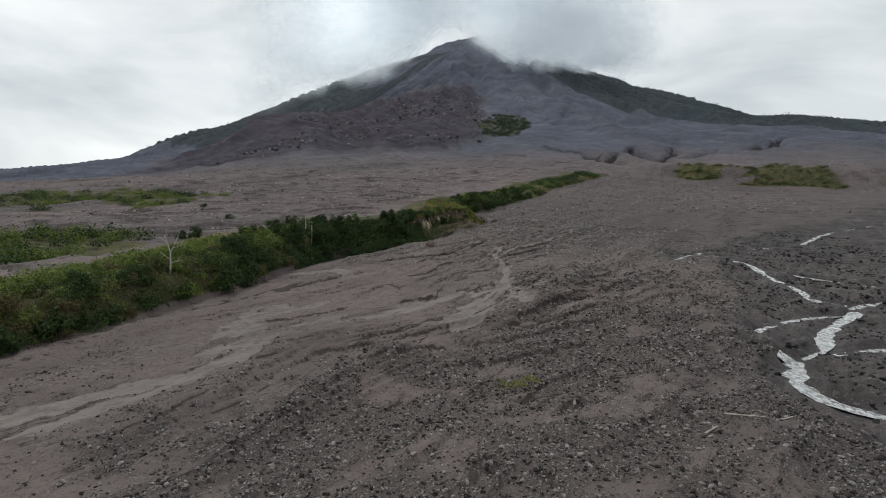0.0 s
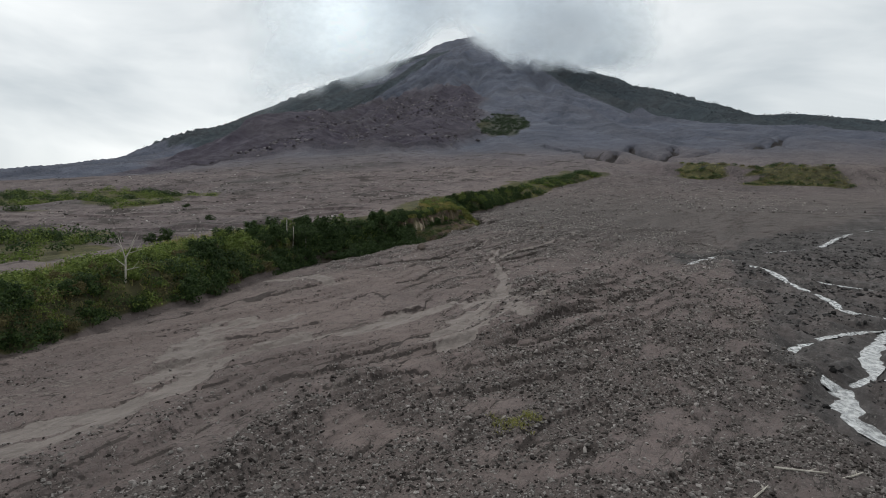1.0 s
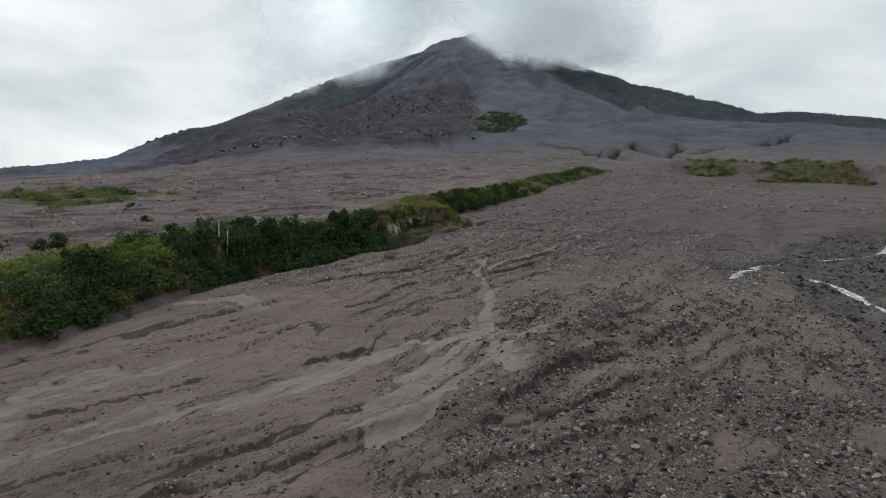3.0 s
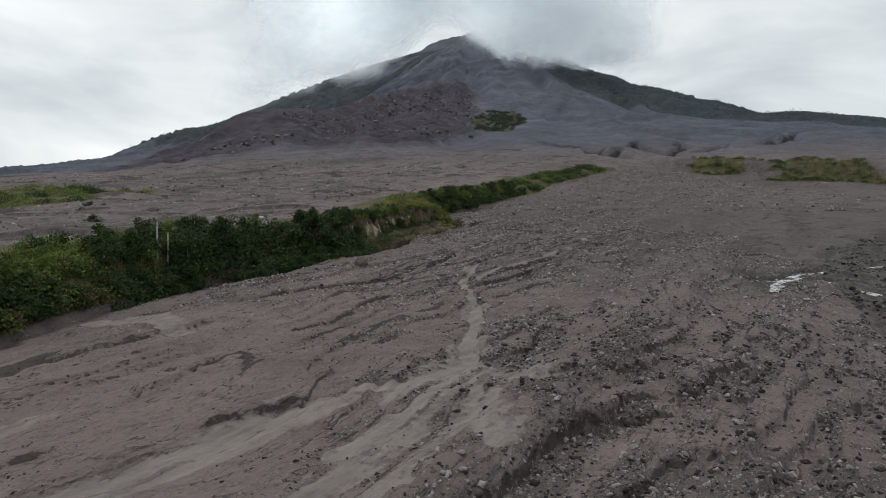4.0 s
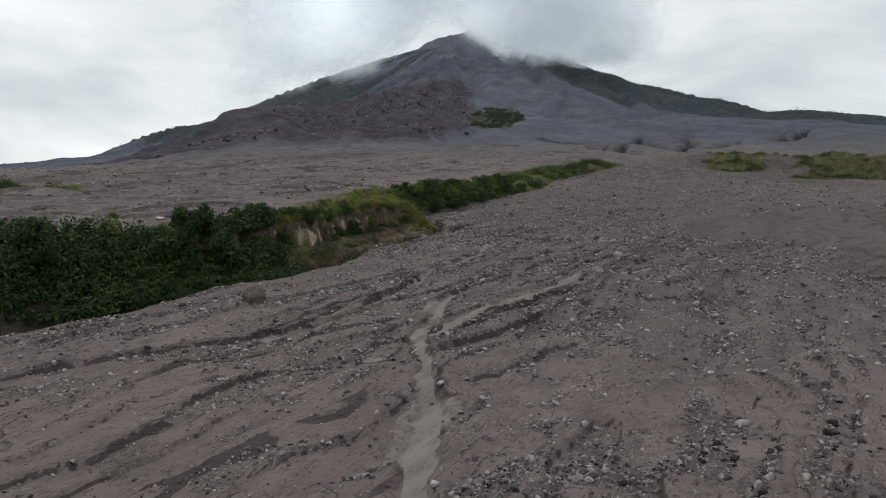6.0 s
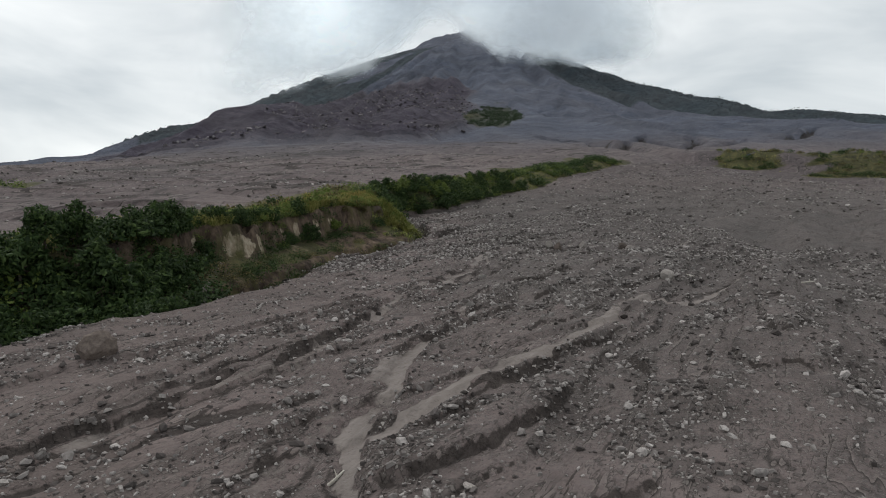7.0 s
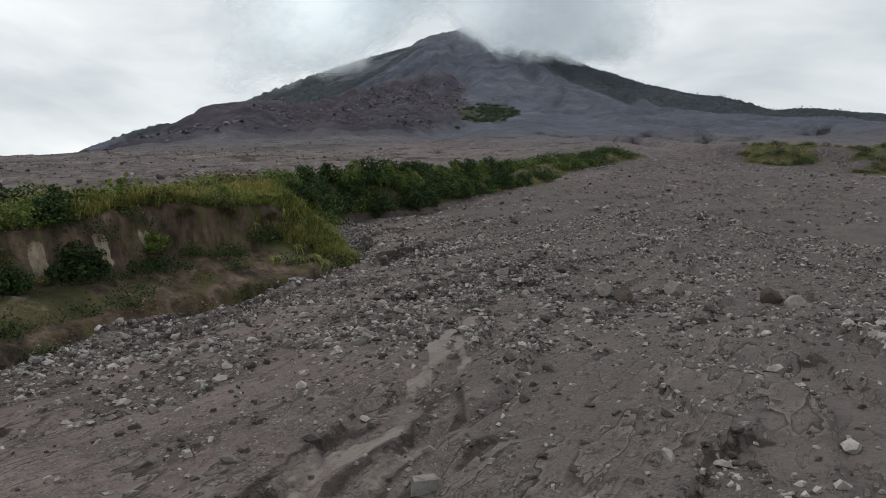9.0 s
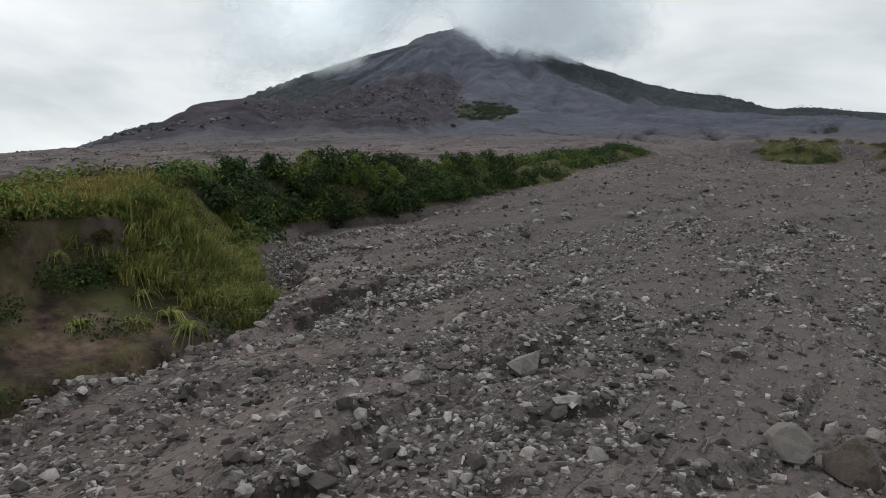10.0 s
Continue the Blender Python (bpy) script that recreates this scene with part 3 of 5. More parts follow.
def land(x, y):
    """Height and the make-up of the surface at arrays of x and y."""
    x, y = np.asarray(x, float), np.asarray(y, float)
    z, r, side = cone(x, y)
    near = 1 - smooth(330, 480, y)
    # terrace on one side of the flood plain
    wob = 0.7 * bumps(x / 5, y / 5, 3) + 0.5 * bumps(x / 1.7, y / 1.7, 4)
    toe = np.interp(y, TOE_Y, TOE_X)
    lean = np.interp(y, (0, 100, 150, 172, 230, 400), (0.95, 0.9, 0.75, 0.85, 0.75, 0.75))
    inside = (toe - x) * lean + wob * 0.55  # metres back from the foot of the terrace
    steep = smooth(112, 124, y) * (1 - smooth(148, 154, y))
    run = 3.2 + 0.9 * steep
    tall = np.interp(y, (-50, 60, 120, 150, 200, 260, 320, 420), (3.4, 3.4, 3.3, 3.0, 2.4, 1.8, 1.2, 0.4))
    gentle, sheer = smooth(0, 1, inside / run), 0.30 * smooth(0, 0.7, inside / run) + 0.70 * smooth(0.62, 0.84, inside / run + 0.10 * bumps(x / 0.9, y / 0.9, 5) + 0.12 * bumps(x / 2.7, y / 2.7, 6))
    up = gentle * (1 - steep) + sheer * steep
    back = smooth(8, 40, inside)
    terrace = up * (tall - back * tall * 0.35 + 0.35 * fractal(x / 9, y / 9, 11, 3))
    field = 1 - smooth(-0.5, 0.2, inside)
    # the flood plain: hump in mid-field, a little lower along the terrace
    hump = 1.2 * np.exp(-(((x - 21 - 0.1 * (y - 90)) / 13) ** 2)) * smooth(45, 75, y) * (1 - smooth(118, 145, y))
    edge = -0.95 * np.exp(-np.maximum(-inside, 0) / 5.0) * smooth(60, 110, y) * (1 - smooth(160, 200, y))
    past = np.interp(y, LIP_Y, LIP_X) - x + 0.25 * bumps(x / 1.1, y / 1.1, 7) + 0.15 * bumps(x / 0.45, y / 0.45, 8)
    along = smooth(107, 114, y) * (1 - smooth(164, 176, y))
    trench = smooth(0.0, 0.5, past) * along
    edge = edge * (1 - along) - 1.05 * trench
    z = z + near * (terrace + field * (hump + edge))
    # the lower field by the grassy bank
    bank_d, bank_s = line_distance(x, y, BANK)
    bank_y = np.interp(x, [p[0] for p in BANK], [p[1] for p in BANK])
    below = 1 - smooth(-2, 20, y - bank_y + 3.0 * bumps(x / 11, y / 11, 21))
    low = -5.2 * smooth(70, 140, x) * smooth(190, 285, y) * below
    lip = 2.4 * smooth(95, 120, x) * (1 - smooth(240, 330, x)) * smooth(4, 20, y - bank_y) * (1 - smooth(20, 60, y - bank_y))
    z = z + low + lip
    bank = smooth(113, 120, x) * (1 - smooth(182, 194, x + 5 * bumps(x / 9, y / 9, 105))) * smooth(-4, 0, y - bank_y) * (1 - smooth(20, 32, y - bank_y))
    # bed of the stream
    bx = x + 1.6 * bumps(x / 6, y / 6, 31)
    by = y + 1.6 * bumps(x / 6, y / 6, 32)
    bed_d, bed_s = line_distance(bx, by, STREAM_BED)
    half = np.interp(bed_s * (len(BED_HALF) - 1), range(len(BED_HALF)), BED_HALF)
    bed = (1 - smooth(half - 0.5, half + 0.9, bed_d)) * field
    z = z - 0.55 * bed
    # ledges cut along the flow
    s, n = -0.53 * x - 0.848 * y, 0.848 * x - 0.53 * y
    n = n + 2.2 * bumps(x / 17, y / 17, 41) + 0.5 * bumps(x / 3.5, y / 3.5, 42)
    v = 2.7 * bumps(s / 40, n / 4.2, 43) + 1.0 * bumps(s / 13, n / 1.9, 44) + 0.22 * bumps(s / 2.2, n / 0.8, 45)
    frac = v - np.floor(v)
    crisp = smooth(-0.6, 0.0, fractal(x / 11, y / 11, 46, 2))
    calm = field * (1 - bed) * (1 - smooth(260, 420, y))
    z = z + calm * np.interp(y, (60, 105), (0.27, 0.20)) * (crisp * (np.floor(v) + smooth(0.0, 0.07, frac)) + (1 - crisp) * v)
    # dark ash on ledge faces, with overhang shade painted in
    dark_ash_and_shade = calm * crisp * (1 - smooth(0.03, 0.075, frac)) * smooth(-0.5, 0.1, bumps(s / 5, n / 2, 47))
    z = z + (0.10 * fractal(x / 2.4, y / 2.4, 51, 4, 0.55)) * (field * 0.7 + 0.3) * (1 - smooth(200, 420, y))
    bars = bed * (0.28 * fractal(x / 3.2, y / 3.2, 55, 3) + 0.2 * fractal(x / 1.1, y / 1.1, 57, 3))
    z = z + bars
    wet = bed * (0.85 + 0.15 * bumps(x / 4, y / 4, 56))
    wet = np.maximum(wet, 0.40 * smooth(12, 24, x) * (1 - smooth(44, 62, y)) * field)
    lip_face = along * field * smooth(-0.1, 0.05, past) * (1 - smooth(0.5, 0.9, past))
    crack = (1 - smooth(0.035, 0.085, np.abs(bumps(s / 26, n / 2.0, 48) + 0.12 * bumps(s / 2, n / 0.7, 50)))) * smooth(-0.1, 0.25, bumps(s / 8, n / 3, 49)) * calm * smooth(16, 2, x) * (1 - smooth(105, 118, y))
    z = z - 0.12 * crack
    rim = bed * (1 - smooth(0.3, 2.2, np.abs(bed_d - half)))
    dark_ash_and_shade = np.maximum(np.maximum(dark_ash_and_shade, 0.5 * rim), np.maximum(lip_face, 0.95 * crack))
    mud = np.zeros(x.shape)
    cx = x + 0.28 * bumps(x / 2.6, y / 2.6, 61) + 0.22 * bumps(x / 0.9, y / 0.9, 62)
    cy = y + 0.28 * bumps(x / 2.6, y / 2.6, 63) + 0.22 * bumps(x / 0.9, y / 0.9, 64)
    some = np.where((y > 12) & (y < 210) & (x > -45) & (x < 170))
    if some[0].size:
        zi, mi, wi, fi, ki, bi = z[some], mud[some], wet[some], field[some], dark_ash_and_shade[some], bars[some]
        xi, yi, ci, di, si, ni = x[some], y[some], cx[some], cy[some], s[some], n[some]
        for line, width, deep in CHANNELS:
            d, share = line_distance(ci, di, line)
            w = width * (0.45 + 0.9 * share)
            cut = 1 - smooth(w * 0.8, w + 0.25, d)
            silt = 1 - smooth(w * 0.85, w * 0.85 + 0.1, d + 0.25 * w * bumps(xi / 0.7, yi / 0.7, 65))
            zi = zi - deep * (1 - 0.6 * share) * cut * fi
            # dark ash border along the bank, its shade painted in
            ki = np.maximum(ki, 0.7 * fi * smooth(-0.2, 0.2, bumps(si / 4, ni / 2, 68)) * (1 - smooth(0.08, 0.22, np.abs(d - w - 0.20))))
            mi = np.maximum(mi, silt * fi * (0.78 + 0.3 * bumps(xi / 2.2, yi / 2.2, 66)) * (0.72 if deep < 0.125 else 1.0) * (1 - 0.2 * (yi > 100)))
            spill = (yi < 98) * (1 - smooth(w * 2.2, w * 2.5, d)) * smooth(0.32, 0.42, bumps(si / 9, ni / 1.3, 67)) * fi
            mi = np.maximum(mi, 0.5 * spill)
        for line, width, deep in ROUND_BRAIDS:
            d, share = line_distance(xi, yi, line)
            d = d - width * (0.45 * bumps(xi / 3.5, yi / 3.5, 69) + 0.4 * bumps(xi / 1.1, yi / 1.1, 70))
            zi = zi - deep * (1 - smooth(width * 0.5, width + 0.7, d))
            bi_cut = 1 - smooth(width * 0.7, width + 0.9, d)
            zi = zi - 0.75 * bi * bi_cut
            bi = bi * (1 - 0.75 * bi_cut)
            wi = np.maximum(wi, 1 - smooth(width + 0.6, width + 3.2, d + 1.2 * bumps(xi / 2.3, yi / 2.3, 75)))
        z[some], mud[some], wet[some], dark_ash_and_shade[some] = zi, mi, wi, ki
    shelf = np.zeros(x.shape)
    some = np.where((y > 44) & (y < 160) & (x > -26) & (x < 26))
    if some[0].size:
        zi, mi, ki, hi = z[some], mud[some], dark_ash_and_shade[some], shelf[some]
        xi, yi, si, ni, fi = x[some], y[some], s[some], n[some], field[some]
        ci = xi + 0.5 * bumps(xi / 2.1, yi / 2.1, 151) + 0.22 * bumps(xi / 0.7, yi / 0.7, 152)
        di = yi + 0.5 * bumps(xi / 2.1, yi / 2.1, 153) + 0.22 * bumps(xi / 0.7, yi / 0.7, 154)
        for line, rise in LEDGES:
            d, share = line_side(ci, di, line)
            ends = smooth(0.0, 0.12, share) * (1 - smooth(0.88, 1.0, share)) * fi
            zi = zi + rise * ends * (smooth(-0.12, 0.10, d) * (1 - smooth(0.6, 4.0, d)) - 0.35 * (1 - smooth(0.0, 2.0, -d)) * (d < 0))
            # dark band on the near face of the step, its shade painted in
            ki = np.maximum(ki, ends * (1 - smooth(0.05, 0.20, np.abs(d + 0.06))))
            hi = np.maximum(hi, ends * (1 - smooth(0.4, 1.5, np.abs(d + 0.7))))
        for line, width in FANS:
            d, share = line_distance(ci, di, line)
            w = width * (0.35 + 1.1 * share)
            wash = (1 - smooth(0.7 * w, 1.25 * w, d)) * fi
            mi = np.maximum(mi, wash * (0.47 + 0.16 * bumps(si / 6, ni / 0.55, 155) + 0.10 * bumps(si / 2, ni / 0.25, 156)))
        z[some], mud[some], dark_ash_and_shade[some], shelf[some] = zi, mi, ki, hi
    streak = smooth(0.45, 0.75, bumps(s / 24, n / 0.9, 71)) * calm
    thin = smooth(0.5, 0.72, bumps(s / 15 + 4, n / 0.5, 73) + 0.35 * bumps(x / 4, y / 4, 74)) * calm * (1 - smooth(-4, 14, x - 0.15 * (y - 60)))
    low_end = smooth(14, -6, x) * (1 - smooth(82, 100, y))
    mud = np.maximum(mud, low_end * np.maximum(0.25 * streak, 0.4 * thin))
    chute_d, chute_s = line_distance(x + 0.3 * bumps(x, y, 72), y, CHUTE)
    chute = (1 - smooth(0.05, 0.2, chute_d - 0.55 * (1 - chute_s) ** 1.3)) * near
    z = z + 0.25 * chute
    cobble = (1 - smooth(50, 65, y - 0.35 * x)) * smooth(-14, 0, x + 0.5 * (60 - y)) * field * smooth(-0.7, 0.2, fractal(x / 4, y / 4, 405, 3))
    dark_ash_and_shade = np.maximum(dark_ash_and_shade, 0.34 * cobble * (1 - bed))
    drift = smooth(0.12, 0.5, fractal(s / 6, n / 1.6, 401, 3)) * smooth(-0.6, 0.2, bumps(x / 1.3, y / 1.3, 402))
    ledge = (smooth(0.85, 0.98, frac) + 1 - smooth(0.08, 0.2, frac)) * smooth(-0.4, 0.2, bumps(x / 2.5, y / 2.5, 403))
    shelf = shelf * smooth(-0.5, 0.3, bumps(x / 1.6, y / 1.6, 404))
    drift = np.clip(np.maximum(np.maximum(drift, np.maximum(0.9 * ledge, 0.95 * shelf)), cobble), 0, 1) * field * (1 - bed) * (1 - mud)
    drift = drift * (1 - 0.7 * smooth(4, -6, x) * (1 - smooth(88, 98, y)) * (1 - cobble))
    drift = np.maximum(drift, 0.8 * trench * field * smooth(147, 150, y))
    rubble = smooth(124, 136, y) * (1 - smooth(150, 160, y)) * (1 - smooth(15, 19, x)) * smooth(-0.55, 0.1, fractal(s / 3, n / 1.2, 407, 3))
    drift = np.maximum(drift, 0.52 * rubble * field * (1 - mud))
    grit = calm * np.maximum(smooth(88, 112, y + 0.3 * x), 0.35) * smooth(-0.9, 0.3, fractal(s / 9, n / 3, 406, 3)) * (1 - mud)
    outer = np.maximum(smooth(9, 22, inside) * near, smooth(190, 300, y)) * (1 - smooth(650, 1000, y))
    # the volcano's gullies, lava tongue and green patch
    far = smooth(380, 560, y)
    theta = side * 1.0
    far = far * (1 - 0.9 * np.exp(-(((x - 88) / 70) ** 2) - ((y - 800) / 190) ** 2))
    gully = 1 - np.abs(fractal(theta / 2.2 + 0.5 * bumps(r / 160, theta / 5, 81), r / 900, 82, 4, 0.55))
    z = z + far * (16 * (gully - 0.85)) * (0.45 + 0.55 * smooth(250, 600, r)) * smooth(300, 700, y) * (0.4 + 0.6 * smooth(1600, 700, r)) * smooth(60, 250, r)
    # gully bottoms are darkened in colour to stand in for their shade
    dark_ash_and_shade = np.maximum(dark_ash_and_shade, 0.55 * smooth(0.9, 1.0, gully) * far * smooth(450, 700, y) * smooth(0.1, 0.5, fractal(theta / 2, r / 260, 83, 2) + 0.2))
    z = z + far * 4 * fractal(theta / 1.1, r / 130, 84, 4, 0.55) * (1 - 0.7 * smooth(700, 300, r))
    dark_ash_and_shade = np.maximum(dark_ash_and_shade, 0.5 * far * smooth(0.15, 0.8, fractal(theta / 0.8 + 0.4 * bumps(r / 60, theta, 86), r / 420, 87, 4, 0.6)) * smooth(430, 600, y))
    z = z + near * smooth(180, 330, y) * 0.9 * fractal(x / 26, y / 26, 85, 4)
    lx, ly = x + 18 * bumps(x / 70, y / 70, 91), y + 22 * bumps(x / 80, y / 80, 92)
    mid = np.interp(ly, (500, 650, 900, 1130), (-70, -65, -75, -60))
    wide = np.interp(ly, (480, 520, 700, 900, 1130, 1300), (40, 90, 118, 150, 120, 20))
    wide_l = np.interp(ly, (480, 520, 700, 900, 1130, 1400), (70, 190, 265, 340, 370, 220))
    off = lx - mid
    red = (1 - smooth(0.82, 1.0, np.where(off > 0, off / wide, -off / wide_l))) * smooth(470, 500, ly) * (1 - smooth(1130, 1260, ly))
    z = z + 7 * smooth(0, 0.8, red) * smooth(-210, -90, x)
    z = z + red * 2.4 * fractal(x / 16, y / 16, 95, 4, 0.6) * smooth(-240, -100, x)
    px, py = (x - 72 - 0.13 * (y - 775)) / 31, (y - 780) / 175
    patch = (1 - smooth(0.75, 1.05, np.hypot(px, py) + 0.12 * bumps(x / 14, y / 14, 96)))
    # rubble rows and low steps on the plain behind the terrace
    band_d, band_s = line_distance(x + 8 * bumps(x / 30, y / 30, 124), y + 8 * bumps(x / 30, y / 30, 125), GREY_BAND)
    grey = (1 - smooth(9, 19, band_d)) * smooth(9, 22, inside)
    wet = np.maximum(wet, 0.45 * grey * (1 - smooth(330, 420, y)) * smooth(-0.8, 0.2, fractal(x / 30, y / 9, 127, 3)))
    rows = np.maximum(smooth(0.02, 0.35, fractal(x / 34, y / 7, 121, 4)), grey * smooth(-0.3, 0.5, fractal(x / 22, y / 5, 126, 4))) * smooth(9, 22, inside) * (1 - smooth(420, 600, y))
    z = z + rows * 0.6
    z = z + smooth(12, 40, inside) * near * 0.5 * fractal(x / 14, y / 7, 122, 4)
    dark_ash_and_shade = np.maximum(dark_ash_and_shade, 0.75 * rows * smooth(-0.2, 0.4, bumps(x / 5, y / 3, 123)))
    # gullies on the apron
    gx, gy = x + 3.5 * bumps(x / 14, y / 14, 131), y + 3.5 * bumps(x / 14, y / 14, 132)
    some = np.where((y > 330) & (y < 1150) & (x > 20) & (x < 420))
    if some[0].size:
        for line, width, deep in GULLIES:
            d, share = line_distance(gx[some], gy[some], line)
            w = 1.5 * width * (0.5 + share)
            w = w * (1 - 0.45 * smooth(640, 720, y[some]))
            z[some] -= (1.5 - 0.9 * smooth(640, 720, y[some])) * deep * (1 - smooth(0.2 * w, w, d))
            # dark colour along each gully floor stands in for its shade
            dark_ash_and_shade[some] = np.maximum(dark_ash_and_shade[some], (1 - smooth(0.35 * w, 0.95 * w, d)) * (1 - 0.55 * smooth(640, 720, y[some])))
    # green cover
    plants = smooth(-0.05, 0.2, inside / run) * near * (1 - smooth(302, 318, y))
    left_bare = smooth(10, 16, inside + 2.5 * bumps(x / 9, y / 9, 101))
    p1 = 1 - smooth(0.8, 1.15, np.hypot((x + 66) / 22, (y - 94) / 24) + 0.25 * bumps(x / 8, y / 8, 102))
    p2 = 1 - smooth(0.8, 1.15, np.hypot((x + 120) / 52, (y - 205) / 34) + 0.35 * bumps(x / 11, y / 11, 103))
    veg = plants * np.maximum(1 - left_bare, np.maximum(p1, 0.9 * p2))
    veg = np.maximum(veg, bank * smooth(-0.15, 0.3, fractal(x / 13, y / 9, 104, 3) + 0.6 * smooth(145, 160, x) + 0.34))
    veg = np.maximum(veg, patch)
    wr = r + 45 * bumps(theta / 4, r / 90, 106)
    ridge_r = smooth(3.0, 5.0, -side) * (1 - smooth(-25, 25, wr - np.interp(-side, (3, 4, 6.6, 10, 13, 16, 25, 60), (700, 900, 1150, 1234, 1291, 1448, 1500, 1500))))
    ridge_r = ridge_r * smooth(200, 330, r)
    ridge_l = smooth(15, 19, side + 3 * bumps(r / 140, theta / 4, 107)) * (1 - smooth(-25, 25, wr - np.interp(side, (14, 18, 25, 36, 50, 80), (500, 900, 1040, 1020, 1180, 1200))))
    fan = smooth(-0.2, 0.3, fractal(theta / 7, r / 300, 109, 3)) * (1 - smooth(24, 36, side)) * (1 - smooth(0, 8, -side))
    ridge_l = ridge_l * (1 - fan) * smooth(250, 400, r)
    woods = np.maximum(ridge_r, ridge_l * (1 - 0.9 * red)) * smooth(380, 560, y)
    veg = np.maximum(veg, 0.95 * woods)
    cliff = steep * smooth(0.0, 0.1, inside / run) * (1 - smooth(0.98, 1.12, inside / run)) * near
    scar = np.zeros(x.shape)
    for at, long, face, tall_ in SCARS:
        scar = np.maximum(scar, 1 - smooth(0.6, 1.1, np.hypot((y - at) / long, (up - face) / tall_)))
    scar = scar * steep * near * (inside > 0)
    talus = smooth(0.25, 0.7, past) * along * (1 - smooth(147, 150, y)) * near
    cliff = np.maximum(cliff, talus * (1 - smooth(0.5, 0.6, inside / run)))
    veg = np.maximum(veg, talus * (1 - smooth(0.4, 0.7, inside / run)) * 0.15 * smooth(-0.2, 0.4, bumps(x / 1.6, y / 1.6, 109)))
    veg = veg * (1 - cliff * (1 - 0.2 * (1 - smooth(0.45, 0.7, inside / run)) - 0.45 * smooth(0.0, 0.5, bumps(x / 1.3, y / 2.1, 108) - 0.5 * smooth(0.6, 0.9, inside / run) + 0.2)))
    # share of the haze-tinted upper colour, growing with distance
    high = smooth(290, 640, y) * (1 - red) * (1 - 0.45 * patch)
    pink = 0.55 * (0.35 + 0.65 * smooth(-0.4, 0.5, fractal(x / 30, y / 12, 111, 4))) * smooth(4, 14, inside) * (1 - smooth(380, 700, y)) * (1 - grey)
    pink = np.maximum(pink, field * smooth(12, -4, x) * smooth(-0.7, 0.3, bumps(x / 9, y / 9, 112)) * (1 - smooth(90, 140, y)) * (1 - 0.8 * cobble))
    zones = np.stack([veg, red, wet, np.clip(np.maximum(mud * (1 - cliff), 0.7 * chute), 0, 1)], -1)
    zones_b = np.stack([cliff, high, pink, np.clip(dark_ash_and_shade, 0, 1)], -1)
    return z, zones, zones_b, dict(inside=inside, field=field, bed=bed, mud=mud, woods=woods, red=red, bank=bank, veg=veg, cliff=cliff, up=up, wet=wet, v=v, p1=p1, p2=p2, patch=patch, drift=drift, cut=dark_ash_and_shade, grey=grey, calm=calm, grit=grit, scar=scar, outer=outer)


def height(x, y):
    return float(land(np.array([x]), np.array([y]))[0][0])


# ---------- building helpers ----------
def mesh_from(name, verts, faces, smooth_shade=False):
    """A mesh from arrays; all faces have the same number of corners."""
    verts, faces = np.asarray(verts, np.float32), np.asarray(faces, np.int32)
    me = bpy.data.meshes.new(name)
    me.vertices.add(len(verts))
    me.vertices.foreach_set("co", verts.ravel())
    count, corners = faces.shape
    me.loops.add(count * corners)
    me.loops.foreach_set("vertex_index", faces.ravel())
    me.polygons.add(count)
    me.polygons.foreach_set("loop_start", np.arange(0, count * corners, corners, dtype=np.int32))
    me.polygons.foreach_set("use_smooth", np.full(count, smooth_shade))
    me.update(calc_edges=True)
    me.validate()
    return me


def grid_faces(rows, cols, start=0):
    i = np.arange(rows - 1)[:, None] * cols + np.arange(cols - 1)[None] + start
    return np.stack([i, i + 1, i + cols + 1, i + cols], -1).reshape(-1, 4)


def spread(low, fine_low, fine_high, high, step, growth, growth_low):
    """Places from low to high, step apart between the fine limits and wider and wider outside."""
    mid = list(np.arange(fine_low, fine_high + step / 2, step))
    right, d = [mid[-1]], step
    while right[-1] < high:
        d *= growth
        right.append(right[-1] + d)
    left, d = [mid[0]], step
    while left[-1] > low:
        d *= growth_low
        left.append(left[-1] - d)
    return np.array(left[:0:-1] + mid + right[1:])


def colour_layer(me, name, values):
    layer = me.color_attributes.new(name, "FLOAT_COLOR", "POINT")
    layer.data.foreach_set("color", np.asarray(values, np.float32).ravel())


# ---------- ground: one sheet from underfoot to the summit ----------
SEAM = 330.0


